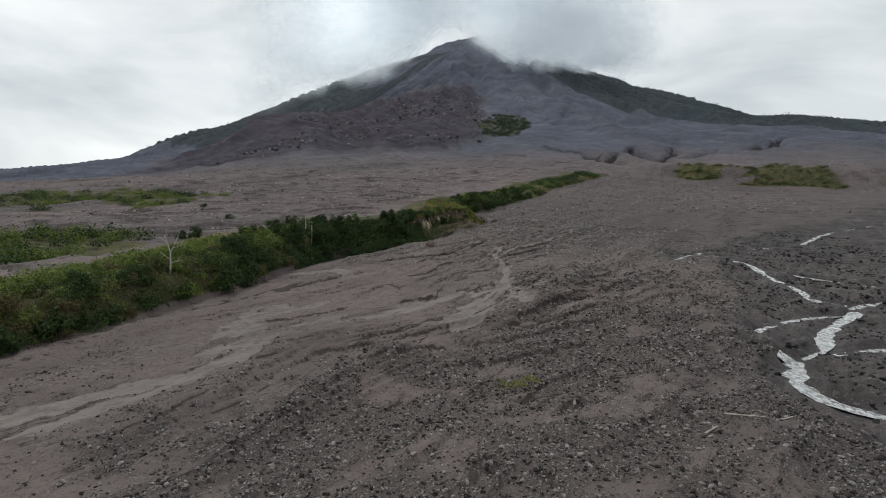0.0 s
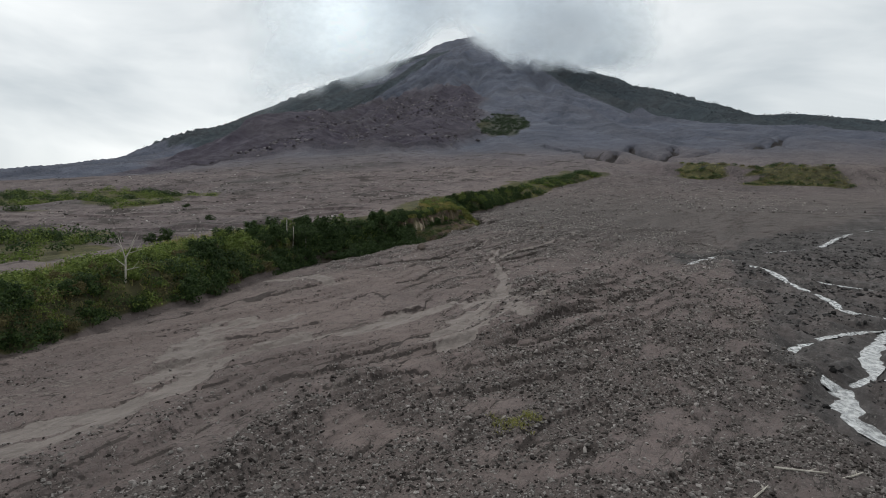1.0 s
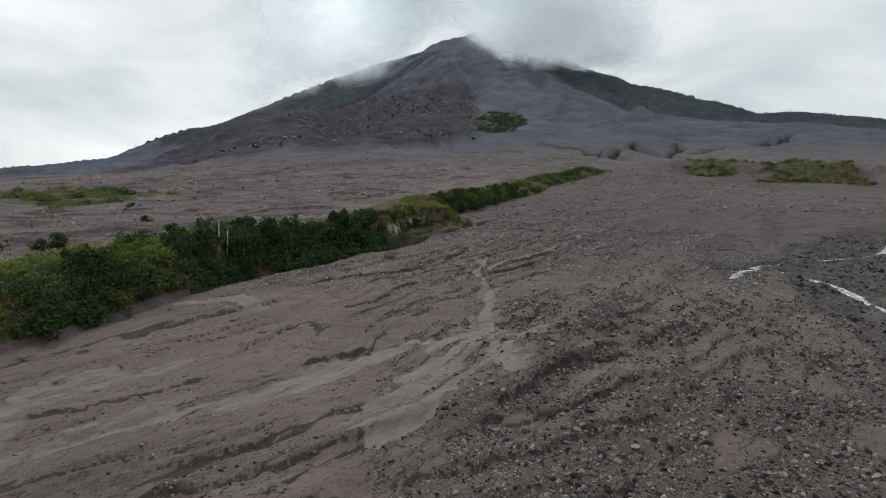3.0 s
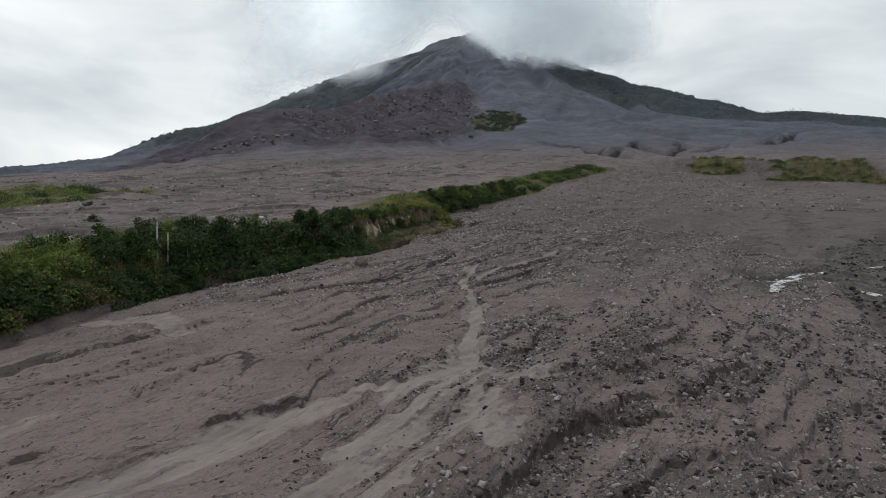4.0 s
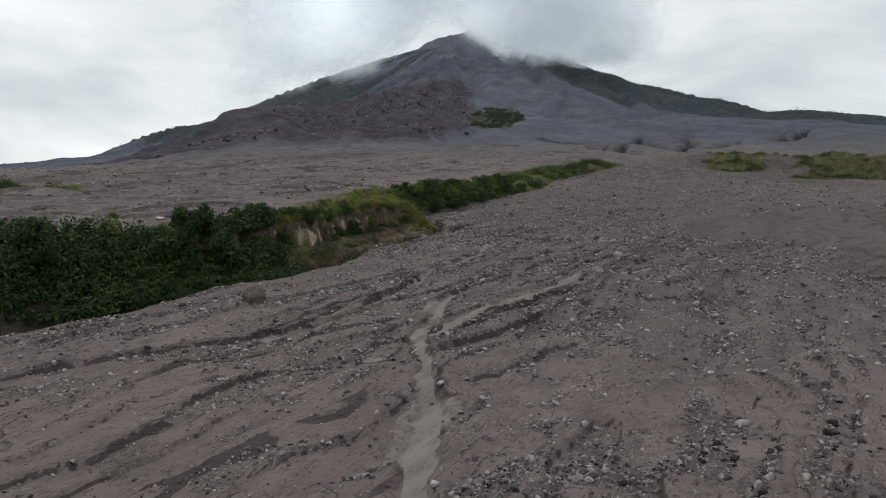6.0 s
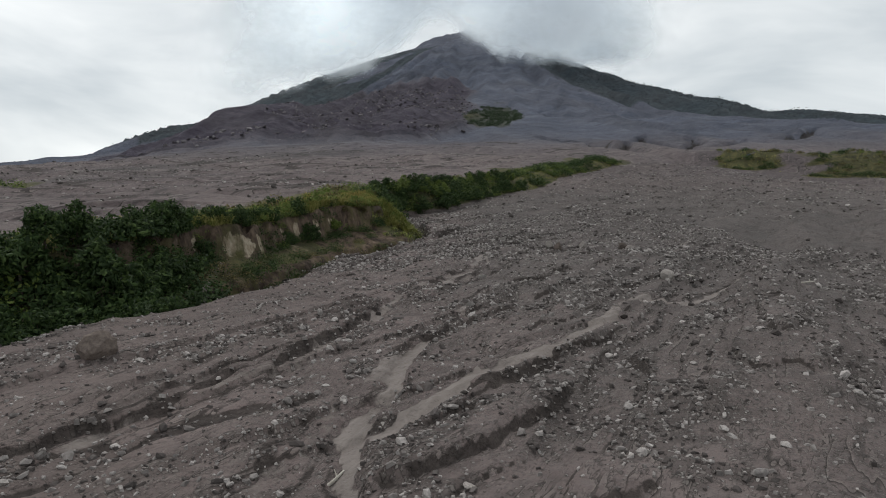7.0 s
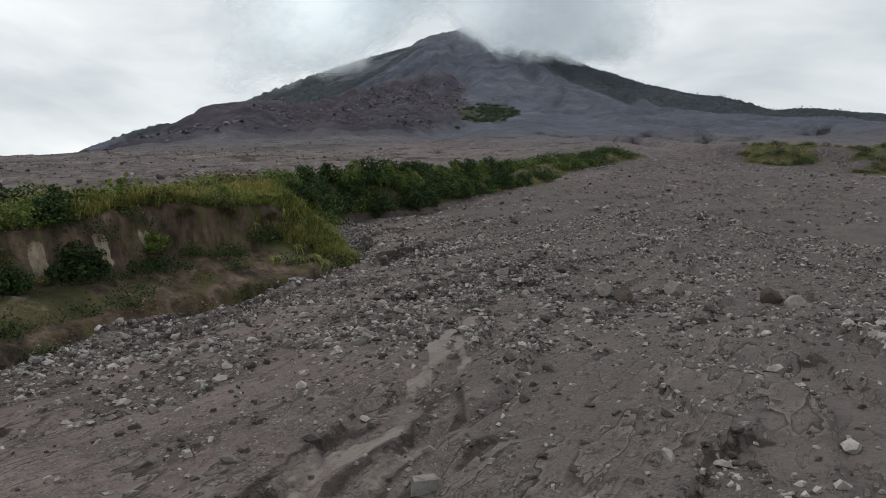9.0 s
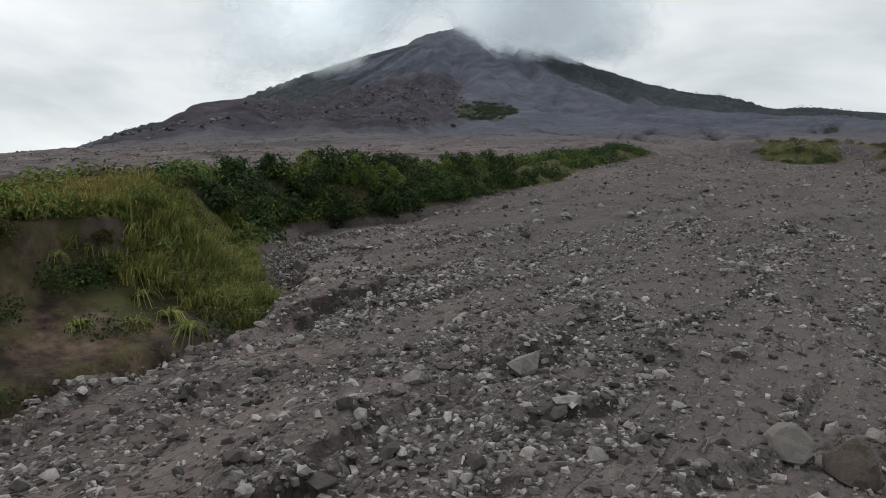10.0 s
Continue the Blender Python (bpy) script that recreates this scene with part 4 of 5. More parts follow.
def build_ground():
    xs = np.unique(np.concatenate([spread(-5000, -24, -8, -8, 0.26, 1.05, 1.065), np.arange(-8, 25, 0.17), spread(25.1, 25.1, 56, 5000, 0.28, 1.1, 1.05)]))
    ys = np.unique(np.concatenate([spread(-2500, 34, 100, 100, 0.27, 1.1, 1.15), np.arange(100.2, 134, 0.21), np.arange(134, 160, 0.16), spread(160.1, 160.1, 166, SEAM, 0.22, 1.019, 1.1)]))
    ys = np.append(ys[ys < SEAM], [SEAM, SEAM + 6])
    X, Y = np.meshgrid(xs, ys)
    z1, a1, b1, c1 = land(X.ravel(), Y.ravel())
    z1[-len(xs):] -= 2.0
    v1 = np.stack([X.ravel(), Y.ravel(), z1], -1)
    us = spread(-10, -0.95, 0.95, 10, 0.0044, 1.09, 1.09)
    yf = np.concatenate([[SEAM], SEAM * np.exp(np.cumsum(np.full(250, 0.00807)))])
    yf = np.append(yf, [2700, 3000, 3500, 4200])
    U, W = np.meshgrid(us, yf)
    z2, a2, b2, c2 = land((U * W).ravel(), W.ravel())
    v2 = np.stack([(U * W).ravel(), W.ravel(), z2], -1)
    faces = np.concatenate([grid_faces(len(ys), len(xs)), grid_faces(len(yf), len(us), len(v1))])
    me = mesh_from("ground", np.concatenate([v1, v2]), faces, True)
    colour_layer(me, "zone", np.concatenate([a1, a2]))
    colour_layer(me, "zone_b", np.concatenate([b1, b2]))
    for name in ("drift", "grit", "calm", "scar", "outer"):
        layer = me.attributes.new(name, "FLOAT", "POINT")
        layer.data.foreach_set("value", np.concatenate([c1[name], c2[name]]).astype(np.float32))
    me.materials.append(GROUND)
    return tagged(new("ground", me), "grey volcanic ash and stone slope rising to a cloud-capped volcano", "ground", kind="structure")


build_ground()


def stuff(name, me, mat, label, category):
    me.materials.append(mat)
    return tagged(new(name, me), label, category, kind="stuff")


def part(name, me, mat, parent, label=""):
    """One mesh object under a thing."""
    if not me.materials:
        me.materials.append(mat)
    ob = new(name, me)
    ob.parent = parent
    return tagged(ob, label)


# ---------- water ----------
def build_stream():
    verts, faces = [], []
    for line, width, deep in ROUND_BRAIDS:
        pts = []
        for (ax, ay), (bx, by) in zip(line, line[1:]):
            steps = max(1, int(math.hypot(bx - ax, by - ay) / 0.6))
            pts += [(ax + (bx - ax) * i / steps, ay + (by - ay) * i / steps) for i in range(steps)]
        pts = np.array([*pts, line[-1]])
        way = np.gradient(pts, axis=0)
        way /= np.linalg.norm(way, axis=1, keepdims=True) + 1e-9
        across = np.stack([-way[:, 1], way[:, 0]], -1)
        z = land(pts[:, 0], pts[:, 1])[0]
        for _ in range(14):
            z[1:-1] = (z[:-2] + z[1:-1] + z[2:]) / 3
        run = np.arange(len(pts))
        half = width * (1.0 + 0.45 * bumps(run / 5, width * 31, 71) + 0.3 * bumps(run / 1.7, width * 17, 72)) * 0.85 + 0.1
        cols = 5
        start = len(verts)
        for i, (p, a) in enumerate(zip(pts, across)):
            for j in range(cols):
                q = p + a * half[i] * (j / 2 - 1)
                verts.append((q[0], q[1], z[i] + 0.10 + 0.015 * math.sin(i * 1.7 + j)))
        faces.append(grid_faces(len(pts), cols, start))
    me = mesh_from("water", verts, np.concatenate(faces), True)
    me.materials.append(WATER)
    tagged(new("water", me), "braided silty stream with white ripples on a dark bed", "water", kind="structure")


build_stream()


# ---------- cloud on the summit ----------
def build_cloud(seed, y0, rise, drop):
    """A soft sheet of vapour that lies against the upper slopes. Its lower edge is given as slope ratios seen from the plain."""
    edge_u = (-0.30, -0.22, -0.16, -0.10, -0.05, 0.00, 0.02, 0.06, 0.10, 0.14, 0.19, 0.24, 0.30, 0.40)
    edge_e = (0.147, 0.172, 0.193, 0.211, 0.234, 0.272, 0.276, 0.250, 0.219, 0.218, 0.215, 0.208, 0.203, 0.205)
    us, es = np.linspace(-0.42, 0.55, 130), np.linspace(0.12, 0.42, 60)
    U, E = np.meshgrid(us, es)
    depth = y0 + rise * (E - 0.12) + 30 * bumps(U * 14, E * 14, seed)
    low = np.interp(U, edge_u, edge_e) + drop + 0.012 * fractal(U * 20, E * 12, seed + 5, 3)
    dens = smooth(-0.02, 0.032, E - low) * smooth(-0.40, -0.08, U) * (1 - smooth(0.19, 0.40, U)) * (1 - smooth(0.28, 0.41, E))
    me = mesh_from("cloud", np.stack([(U * depth).ravel(), depth.ravel(), (E * depth).ravel()], -1), grid_faces(60, 130), True)
    layer = me.attributes.new("veil", "FLOAT", "POINT")
    layer.data.foreach_set("value", dens.ravel().astype(np.float32))
    # where that grey shade is painted on: right of the summit and above it
    thick = np.exp(-(((U - 0.19) / 0.09) ** 2) - ((E - 0.275) / 0.05) ** 2) + 0.5 * np.exp(-(((U + 0.02) / 0.06) ** 2) - ((E - 0.31) / 0.03) ** 2)
    layer = me.attributes.new("thick", "FLOAT", "POINT")
    layer.data.foreach_set("value", thick.ravel().astype(np.float32))
    return me


for seed, y0, rise, drop in ((301, 1290, 150, -0.004), (311, 1340, 250, -0.010), (321, 1400, 350, -0.006)):
    stuff("cloud", build_cloud(seed, y0, rise, drop), CLOUD, "soft grey-white cloud that hides the volcano's summit", "cloud")


# ---------- loose stones ----------
def stones_mesh(name, x, y, size, seed, sink=0.3):
    """Loose stones: twenty-faced where large, split slabs where small."""
    rng = np.random.default_rng(seed)
    p = (1 + 5**0.5) / 2
    ico = np.array([(-1, p, 0), (1, p, 0), (-1, -p, 0), (1, -p, 0), (0, -1, p), (0, 1, p), (0, -1, -p), (0, 1, -p), (p, 0, -1), (p, 0, 1), (-p, 0, -1), (-p, 0, 1)]) / 1.9
    ico_f = np.array([(0, 11, 5), (0, 5, 1), (0, 1, 7), (0, 7, 10), (0, 10, 11), (1, 5, 9), (5, 11, 4), (11, 10, 2), (10, 7, 6), (7, 1, 8), (3, 9, 4), (3, 4, 2), (3, 2, 6), (3, 6, 8), (3, 8, 9), (4, 9, 5), (2, 4, 11), (6, 2, 10), (8, 6, 7), (9, 8, 1)])
    # a split slab with a broken upper face; its underside is buried
    slab = np.array([(-1, -0.8, -0.9), (1, -0.9, -0.9), (0.9, 0.9, -0.9), (-0.9, 0.8, -0.9), (-0.75, -0.6, 0.75), (0.7, -0.65, 0.6), (0.6, 0.65, 0.85), (-0.65, 0.6, 0.65)]) * 0.85
    slab_f = np.array([(4, 5, 6), (4, 6, 7), (0, 1, 5), (0, 5, 4), (1, 2, 6), (1, 6, 5), (2, 3, 7), (2, 7, 6), (3, 0, 4), (3, 4, 7)])
    z = land(x, y)[0]
    all_v, all_f, start = [], [], 0
    limit = np.quantile(size, 0.965)
    for shape, tri, some in ((ico, ico_f, size > limit), (slab, slab_f, size <= limit)):
        n, k = int(some.sum()), len(shape)
        v = shape[None] * rng.uniform(0.62, 1.25, (n, k, 1))
        v = v * np.stack([rng.uniform(0.85, 1.5, n), rng.uniform(0.6, 1.0, n), rng.uniform(0.4, 0.9, n)], -1)[:, None]
        tip = rng.uniform(-0.5, 0.5, n)[:, None]
        v = np.stack([v[..., 0] * np.cos(tip) - v[..., 2] * np.sin(tip), v[..., 1], v[..., 0] * np.sin(tip) + v[..., 2] * np.cos(tip)], -1)
        a = rng.uniform(0, 2 * np.pi, n)[:, None]
        v = np.stack([v[..., 0] * np.cos(a) - v[..., 1] * np.sin(a), v[..., 0] * np.sin(a) + v[..., 1] * np.cos(a), v[..., 2]], -1)
        v = v * size[some][:, None, None] + np.stack([x[some], y[some], z[some] + size[some] * (0.5 - sink)], -1)[:, None]
        all_v.append(v.reshape(-1, 3))
        all_f.append((tri[None] + k * np.arange(n)[:, None, None]).reshape(-1, 3) + start)
        start += n * k
    return mesh_from(name, np.concatenate(all_v), np.concatenate(all_f))


def strewn(count, x0, x1, y0, y1, seed, band=0.94):
    """Places for stones: thick along the ledges and in drifts, none on mud or water."""
    rng = np.random.default_rng(seed)
    x, y = rng.uniform(x0, x1, count), rng.uniform(y0, y1, count)
    m = land(x, y)[3]
    thick = (1 - band) * (1 - 0.75 * smooth(6, -4, x) * (1 - smooth(90, 105, y))) + band * m["drift"]
    thick = np.maximum(thick, 0.13 * smooth(93, 106, y))
    keep = rng.uniform(0, 1, count) < thick * m["field"] * (1 - smooth(0.35, 0.6, m["mud"])) * (1 - smooth(0.2, 0.6, m["bed"]))
    return x[keep], y[keep], rng


def build_stones():
    for n, (count, x0, x1, y0, y1, mean, spread_, top) in enumerate((
        (130000, -2, 40, 132, 172, 0.050, 0.5, 0.2),
        (115000, -26, 46, 84, 135, 0.054, 0.48, 0.2),
        (140000, -30, 46, 28, 88, 0.062, 0.45, 0.18),
        (30000, -10, 110, 165, 325, 0.11, 0.5, 0.4),
    )):
        x, y, rng = strewn(count, x0, x1, y0, y1, 410 + n)
        size = np.clip(mean * np.exp(spread_ * rng.normal(size=len(x))), 0.03, top)
        size = size * (1 - 0.45 * smooth(8, -2, x) * (1 - smooth(90, 100, y)) * smooth(46, 60, y))
        stuff("stones", stones_mesh("stones", x, y, size, 420 + n), STONE_MID if n == 2 else STONE, "countless grey angular stones strewn over volcanic ash", "stones")
    rng = np.random.default_rng(427)
    x, y = rng.uniform(16, 75, 30000), rng.uniform(30, 135, 30000)
    m = land(x, y)[3]
    keep = (m["bed"] > 0.5) & (bumps(x / 3, y / 3, 428) > rng.uniform(-0.7, 0.7, 30000))
    for line, width, deep in ROUND_BRAIDS:
        keep &= line_distance(x, y, line)[0] > width + 0.2
    size = np.clip(0.11 * np.exp(0.5 * rng.normal(size=30000)), 0.05, 0.34)
    stuff("wet_stones", stones_mesh("wet_stones", x[keep], y[keep], size[keep], 429), STONE_DARK, "dark wet stones in the stream bed", "stones")
    rng = np.random.default_rng(435)
    x, y = rng.uniform(-150, 0, 14000), rng.uniform(60, 340, 14000)
    m = land(x, y)[3]
    keep = (m["up"] > 0.9) & (m["veg"] < 0.3) & (fractal(x / 18, y / 8, 436, 3) > rng.uniform(-0.6, 1.0, 14000))
    size = np.clip(0.16 * np.exp(0.5 * rng.normal(size=14000)), 0.08, 0.6)
    stuff("stones", stones_mesh("stones", x[keep], y[keep], size[keep], 437), STONE, "scattered stones on the bare plain behind the terrace", "stones")
    rng = np.random.default_rng(438)
    x, y = rng.uniform(-210, 20, 30000), rng.uniform(110, 420, 30000)
    keep = land(x, y)[3]["cut"] * (rng.uniform(0, 1, 30000) < 0.45) > 0.3
    size = np.clip(0.15 * np.exp(0.5 * rng.normal(size=30000)), 0.07, 0.5)
    stuff("dark_rubble", stones_mesh("dark_rubble", x[keep], y[keep], size[keep], 439), STONE_MID, "dark rubble rows on the plain behind the terrace", "rubble")
    # blocks on the lava tongue and the slopes above
    rng = np.random.default_rng(431)
    x, y = rng.uniform(-190, 120, 9000), rng.uniform(470, 1200, 9000)
    keep = land(x, y)[3]["red"] * smooth(-0.4, 0.6, fractal(x / 70, y / 70, 432, 3)) > rng.uniform(0, 1, 9000)
    x, y = x[keep], y[keep]
    size = np.clip(0.85 * np.exp(0.5 * rng.normal(size=len(x))), 0.4, 2.4)
    stuff("lava_blocks", stones_mesh("lava_blocks", x, y, size, 433), LAVA_ROCK, "dark and pale lava blocks on the old flow", "lava blocks")


build_stones()


def boulder_mesh(seed, fine=2, mat=BOULDER):
    """An angular boulder: a ball cut by planes and roughened."""
    rng = np.random.default_rng(seed)
    bm = bmesh.new()
    bmesh.ops.create_icosphere(bm, subdivisions=fine, radius=1.0)
    cuts = [(Vector(rng.normal(size=3)).normalized(), rng.uniform(0.42, 0.72) if fine == 2 else rng.uniform(0.62, 0.82)) for _ in range(12)]
    for v in bm.verts:
        for way, far in cuts:
            d = v.co.dot(way) - far
            if d > 0:
                v.co -= way * d
        if fine == 2:
            v.co *= 1 + 0.05 * rng.normal()
        else:
            v.co *= 1 + 0.10 * noise.noise(v.co * 2.2) + 0.07 * noise.noise(v.co * 5.0) + 0.03 * noise.noise(v.co * 11.0) + 0.006 * rng.normal()
        v.co.x *= 1.15 if fine == 2 else 1.0
        v.co.z *= 0.8 if fine == 2 else 0.95
    me = bpy.data.meshes.new("boulder")
    bm.to_mesh(me)
    bm.free()
    me.materials.append(mat)
    return me


def build_boulders():
    rng = np.random.default_rng(450)
    shapes = [boulder_mesh(451 + n) for n in range(8)]
    large = [boulder_mesh(461 + n, 3, (PALE_ROCK, BROWN_ROCK)[n % 2]) for n in range(4)]
    spots = [(20.4, 140.3, 0.40), (21.05, 139.75, 0.42), (23.4, 120.0, 0.45), (26.4, 139.0, 0.42), (23.6, 141.5, 0.42), (-2.2, 109.2, 0.75), (-10.4, 114.2, 0.4), (22.3, 141.0, 0.22), (26.5, 137.5, 0.4), (27.2, 138.1, 0.32), (18.7, 147.2, 0.24), (19.1, 146.6, 0.2), (15.9, 145.6, 0.2), (13.2, 139.3, 0.3), (20.4, 145.2, 0.28), (19.6, 144.6, 0.22), (21.85, 145.0, 0.26), (18.8, 139.7, 0.17), (19.9, 139.65, 0.17)]
    x, y, _ = strewn(1500, -24, 44, 36, 172, 452, 1.0)
    ok = (x > 7) | (y > 97)
    for a, b in list(zip(x[ok], y[ok]))[:120]:
        spots.append((a, b, float(np.clip(0.16 * np.exp(0.3 * rng.normal()), 0.11, 0.27))))
    for n, (a, b, s) in enumerate(spots):
        ob = new("boulder", large[n % 4] if s > 0.34 else shapes[int(rng.integers(8))])
        ob.matrix_world = pose(a, b, height(a, b) + (0.38 if s > 0.34 else 0.26) * s, rng.uniform(-20, 20), rng.uniform(-20, 20), rng.uniform(0, 360)) @ Matrix.Diagonal((s, s * rng.uniform(0.75, 1.0), s * rng.uniform(0.7, 1.0) * (1.2 if s > 0.34 else 1.0), 1))
        tagged(ob, "angular grey-brown boulder half sunk in volcanic ash", "boulder", "boulders on the flood plain")


build_boulders()


# ---------- plants ----------
def leaves(centres, size, rng, outward=None, droop=0.0, slim=0.55):
    """Four-cornered leaves about the given centres."""
    n = len(centres)
    face = rng.normal(size=(n, 3))
    if outward is not None:
        face = face * 0.55 + outward
    face /= np.linalg.norm(face, axis=1, keepdims=True)
    a = np.cross(face, rng.normal(size=(n, 3)))
    a /= np.linalg.norm(a, axis=1, keepdims=True) + 1e-9
    a[:, 2] -= droop
    b = np.cross(a, face)
    b /= np.linalg.norm(b, axis=1, keepdims=True) + 1e-9
    c = np.cross(a, b) * 0.12
    s = (size * rng.uniform(0.6, 1.3, n))[:, None]
    v = np.stack([centres - a * s * 0.5, centres + b * s * slim * 0.5 + c * s, centres + a * s * 0.5, centres - b * s * slim * 0.5 + c * s], 1)
    return v.reshape(-1, 3), np.arange(4 * n).reshape(-1, 4)


def crown(name, seed, count, clumps, wide, tall, base, size, slim=0.55, droop=0.1):
    """A crown of leaf clumps with gaps between them, standing on z = 0."""
    rng = np.random.default_rng(seed)
    hub = rng.normal(size=(clumps, 3))
    hub /= np.linalg.norm(hub, axis=1, keepdims=True)
    hub *= rng.uniform(0.35, 0.95, (clumps, 1))
    hub[:, 2] = np.abs(hub[:, 2]) * 1.0 - 0.12
    hub = hub * (wide, wide * 0.9, tall - base) + (0, 0, base)
    pick = rng.integers(0, clumps, count)
    around = rng.normal(size=(count, 3))
    around /= np.linalg.norm(around, axis=1, keepdims=True)
    r = rng.uniform(0.22, 0.48, clumps)[pick] * wide
    places = hub[pick] + around * (r * rng.uniform(0.55, 1.05, count))[:, None] * (1, 1, 0.8)
    places[:, 2] = np.maximum(places[:, 2], 0.05)
    v, f = leaves(places, np.full(count, size), rng, around + (0, 0, 0.35), droop, slim)
    return mesh_from(name, v, f), hub


def limb(bm, a, b, ra, rb, sides=6):
    """A tapered round limb."""
    a, b = Vector(a), Vector(b)
    q = (b - a).to_track_quat("Z", "Y")
    rings = []
    for p, r in ((a, ra), (a.lerp(b, 0.5) + Vector((ra * 0.4, -ra * 0.3, 0)), (ra + rb) / 2), (b, rb)):
        rings.append([bm.verts.new(p + q @ Vector((r * math.cos(2 * math.pi * i / sides), r * math.sin(2 * math.pi * i / sides), 0))) for i in range(sides)])
    for low, up in zip(rings, rings[1:]):
        for i in range(sides):
            bm.faces.new((low[i], low[(i + 1) % sides], up[(i + 1) % sides], up[i]))
    bm.faces.new(rings[-1])


def limbs_mesh(name, pieces):
    bm = bmesh.new()
    for a, b, ra, rb in pieces:
        limb(bm, a, b, ra, rb)
    me = bpy.data.meshes.new(name)
    bm.to_mesh(me)
    bm.free()
    return me


def shrub(seed, mat, count, clumps, wide, tall, size, label, slim=0.55, bark=None):
    thing = new("shrub")
    me, hub = crown("foliage", seed, count, clumps, wide, tall, tall * 0.22, size, slim)
    part("foliage", me, mat, thing)
    pieces = [((0, 0, -0.4), tuple(np.array(h) * (0.7, 0.7, 0.85)), 0.06, 0.018) for h in hub[:6]]
    part("trunk", limbs_mesh("trunk", pieces), bark or BARK, thing, "thin brown stems")
    return tagged(thing, label, "shrub", "shrubs on the terrace")


def tree(seed, mat, wide, tall, size, label, count=1700, slim=0.5):
    thing = new("tree")
    me, hub = crown("crown", seed, count, 17, wide, tall, tall * 0.42, size, slim, 0.25)
    part("crown", me, mat, thing)
    fork = (0.1, -0.05, tall * 0.42)
    pieces = [((0, 0, -0.5), fork, 0.15, 0.10)] + [(fork, tuple(h * 0.9), 0.07, 0.02) for h in hub[:9]]
    part("trunk", limbs_mesh("trunk", pieces), BARK, thing, "slender brown trunk with limbs")
    return tagged(thing, label, "tree", "trees along the terrace")


DARK = "dense dark green leafy shrub on the terrace edge"
FRESH = "bushy light green shrub among grass on the terrace"
DRY = "brownish green half-dry shrub on the terrace edge"
park = pose(0, -400, height(0, -400))
kinds = [shrub(500 + n, LEAF_DARK, 950, 17, 1.7, 2.9 + 0.3 * n, 0.33, DARK) for n in range(4)]
kinds += [shrub(510 + n, LEAF_MID, 950, 17, 1.6, 2.2 + 0.3 * n, 0.35, FRESH, 0.38) for n in range(4)]
kinds += [shrub(520 + n, LEAF_DRY, 900, 13, 1.4, 1.9 + 0.3 * n, 0.30, DRY, 0.35) for n in range(2)]
kinds += [shrub(526, LEAF_PALE, 260, 9, 1.5, 3.2, 0.75, "shrub with large pale drooping leaves before dark trees", 0.6)]
trees = [tree(530 + n, LEAF_DARK, 2.0 + 0.2 * n, 5.4 + 0.5 * n, 0.5, "broad-leaved dark green tree at the foot of the terrace") for n in range(3)]


def plant(thing, x, y, scale, rng, used=set()):
    m = pose(x, y, height(x, y) - 0.08 * scale, rng.uniform(-5, 5), rng.uniform(-5, 5), rng.uniform(0, 360))
    if thing not in used:
        used.add(thing)
        thing.matrix_world = m
        thing.scale = (scale,) * 3
        return thing
    made = copy_thing(thing, m)
    made.scale = (scale,) * 3
    return made


def toe_at(y):
    return float(np.interp(y, TOE_Y, TOE_X))


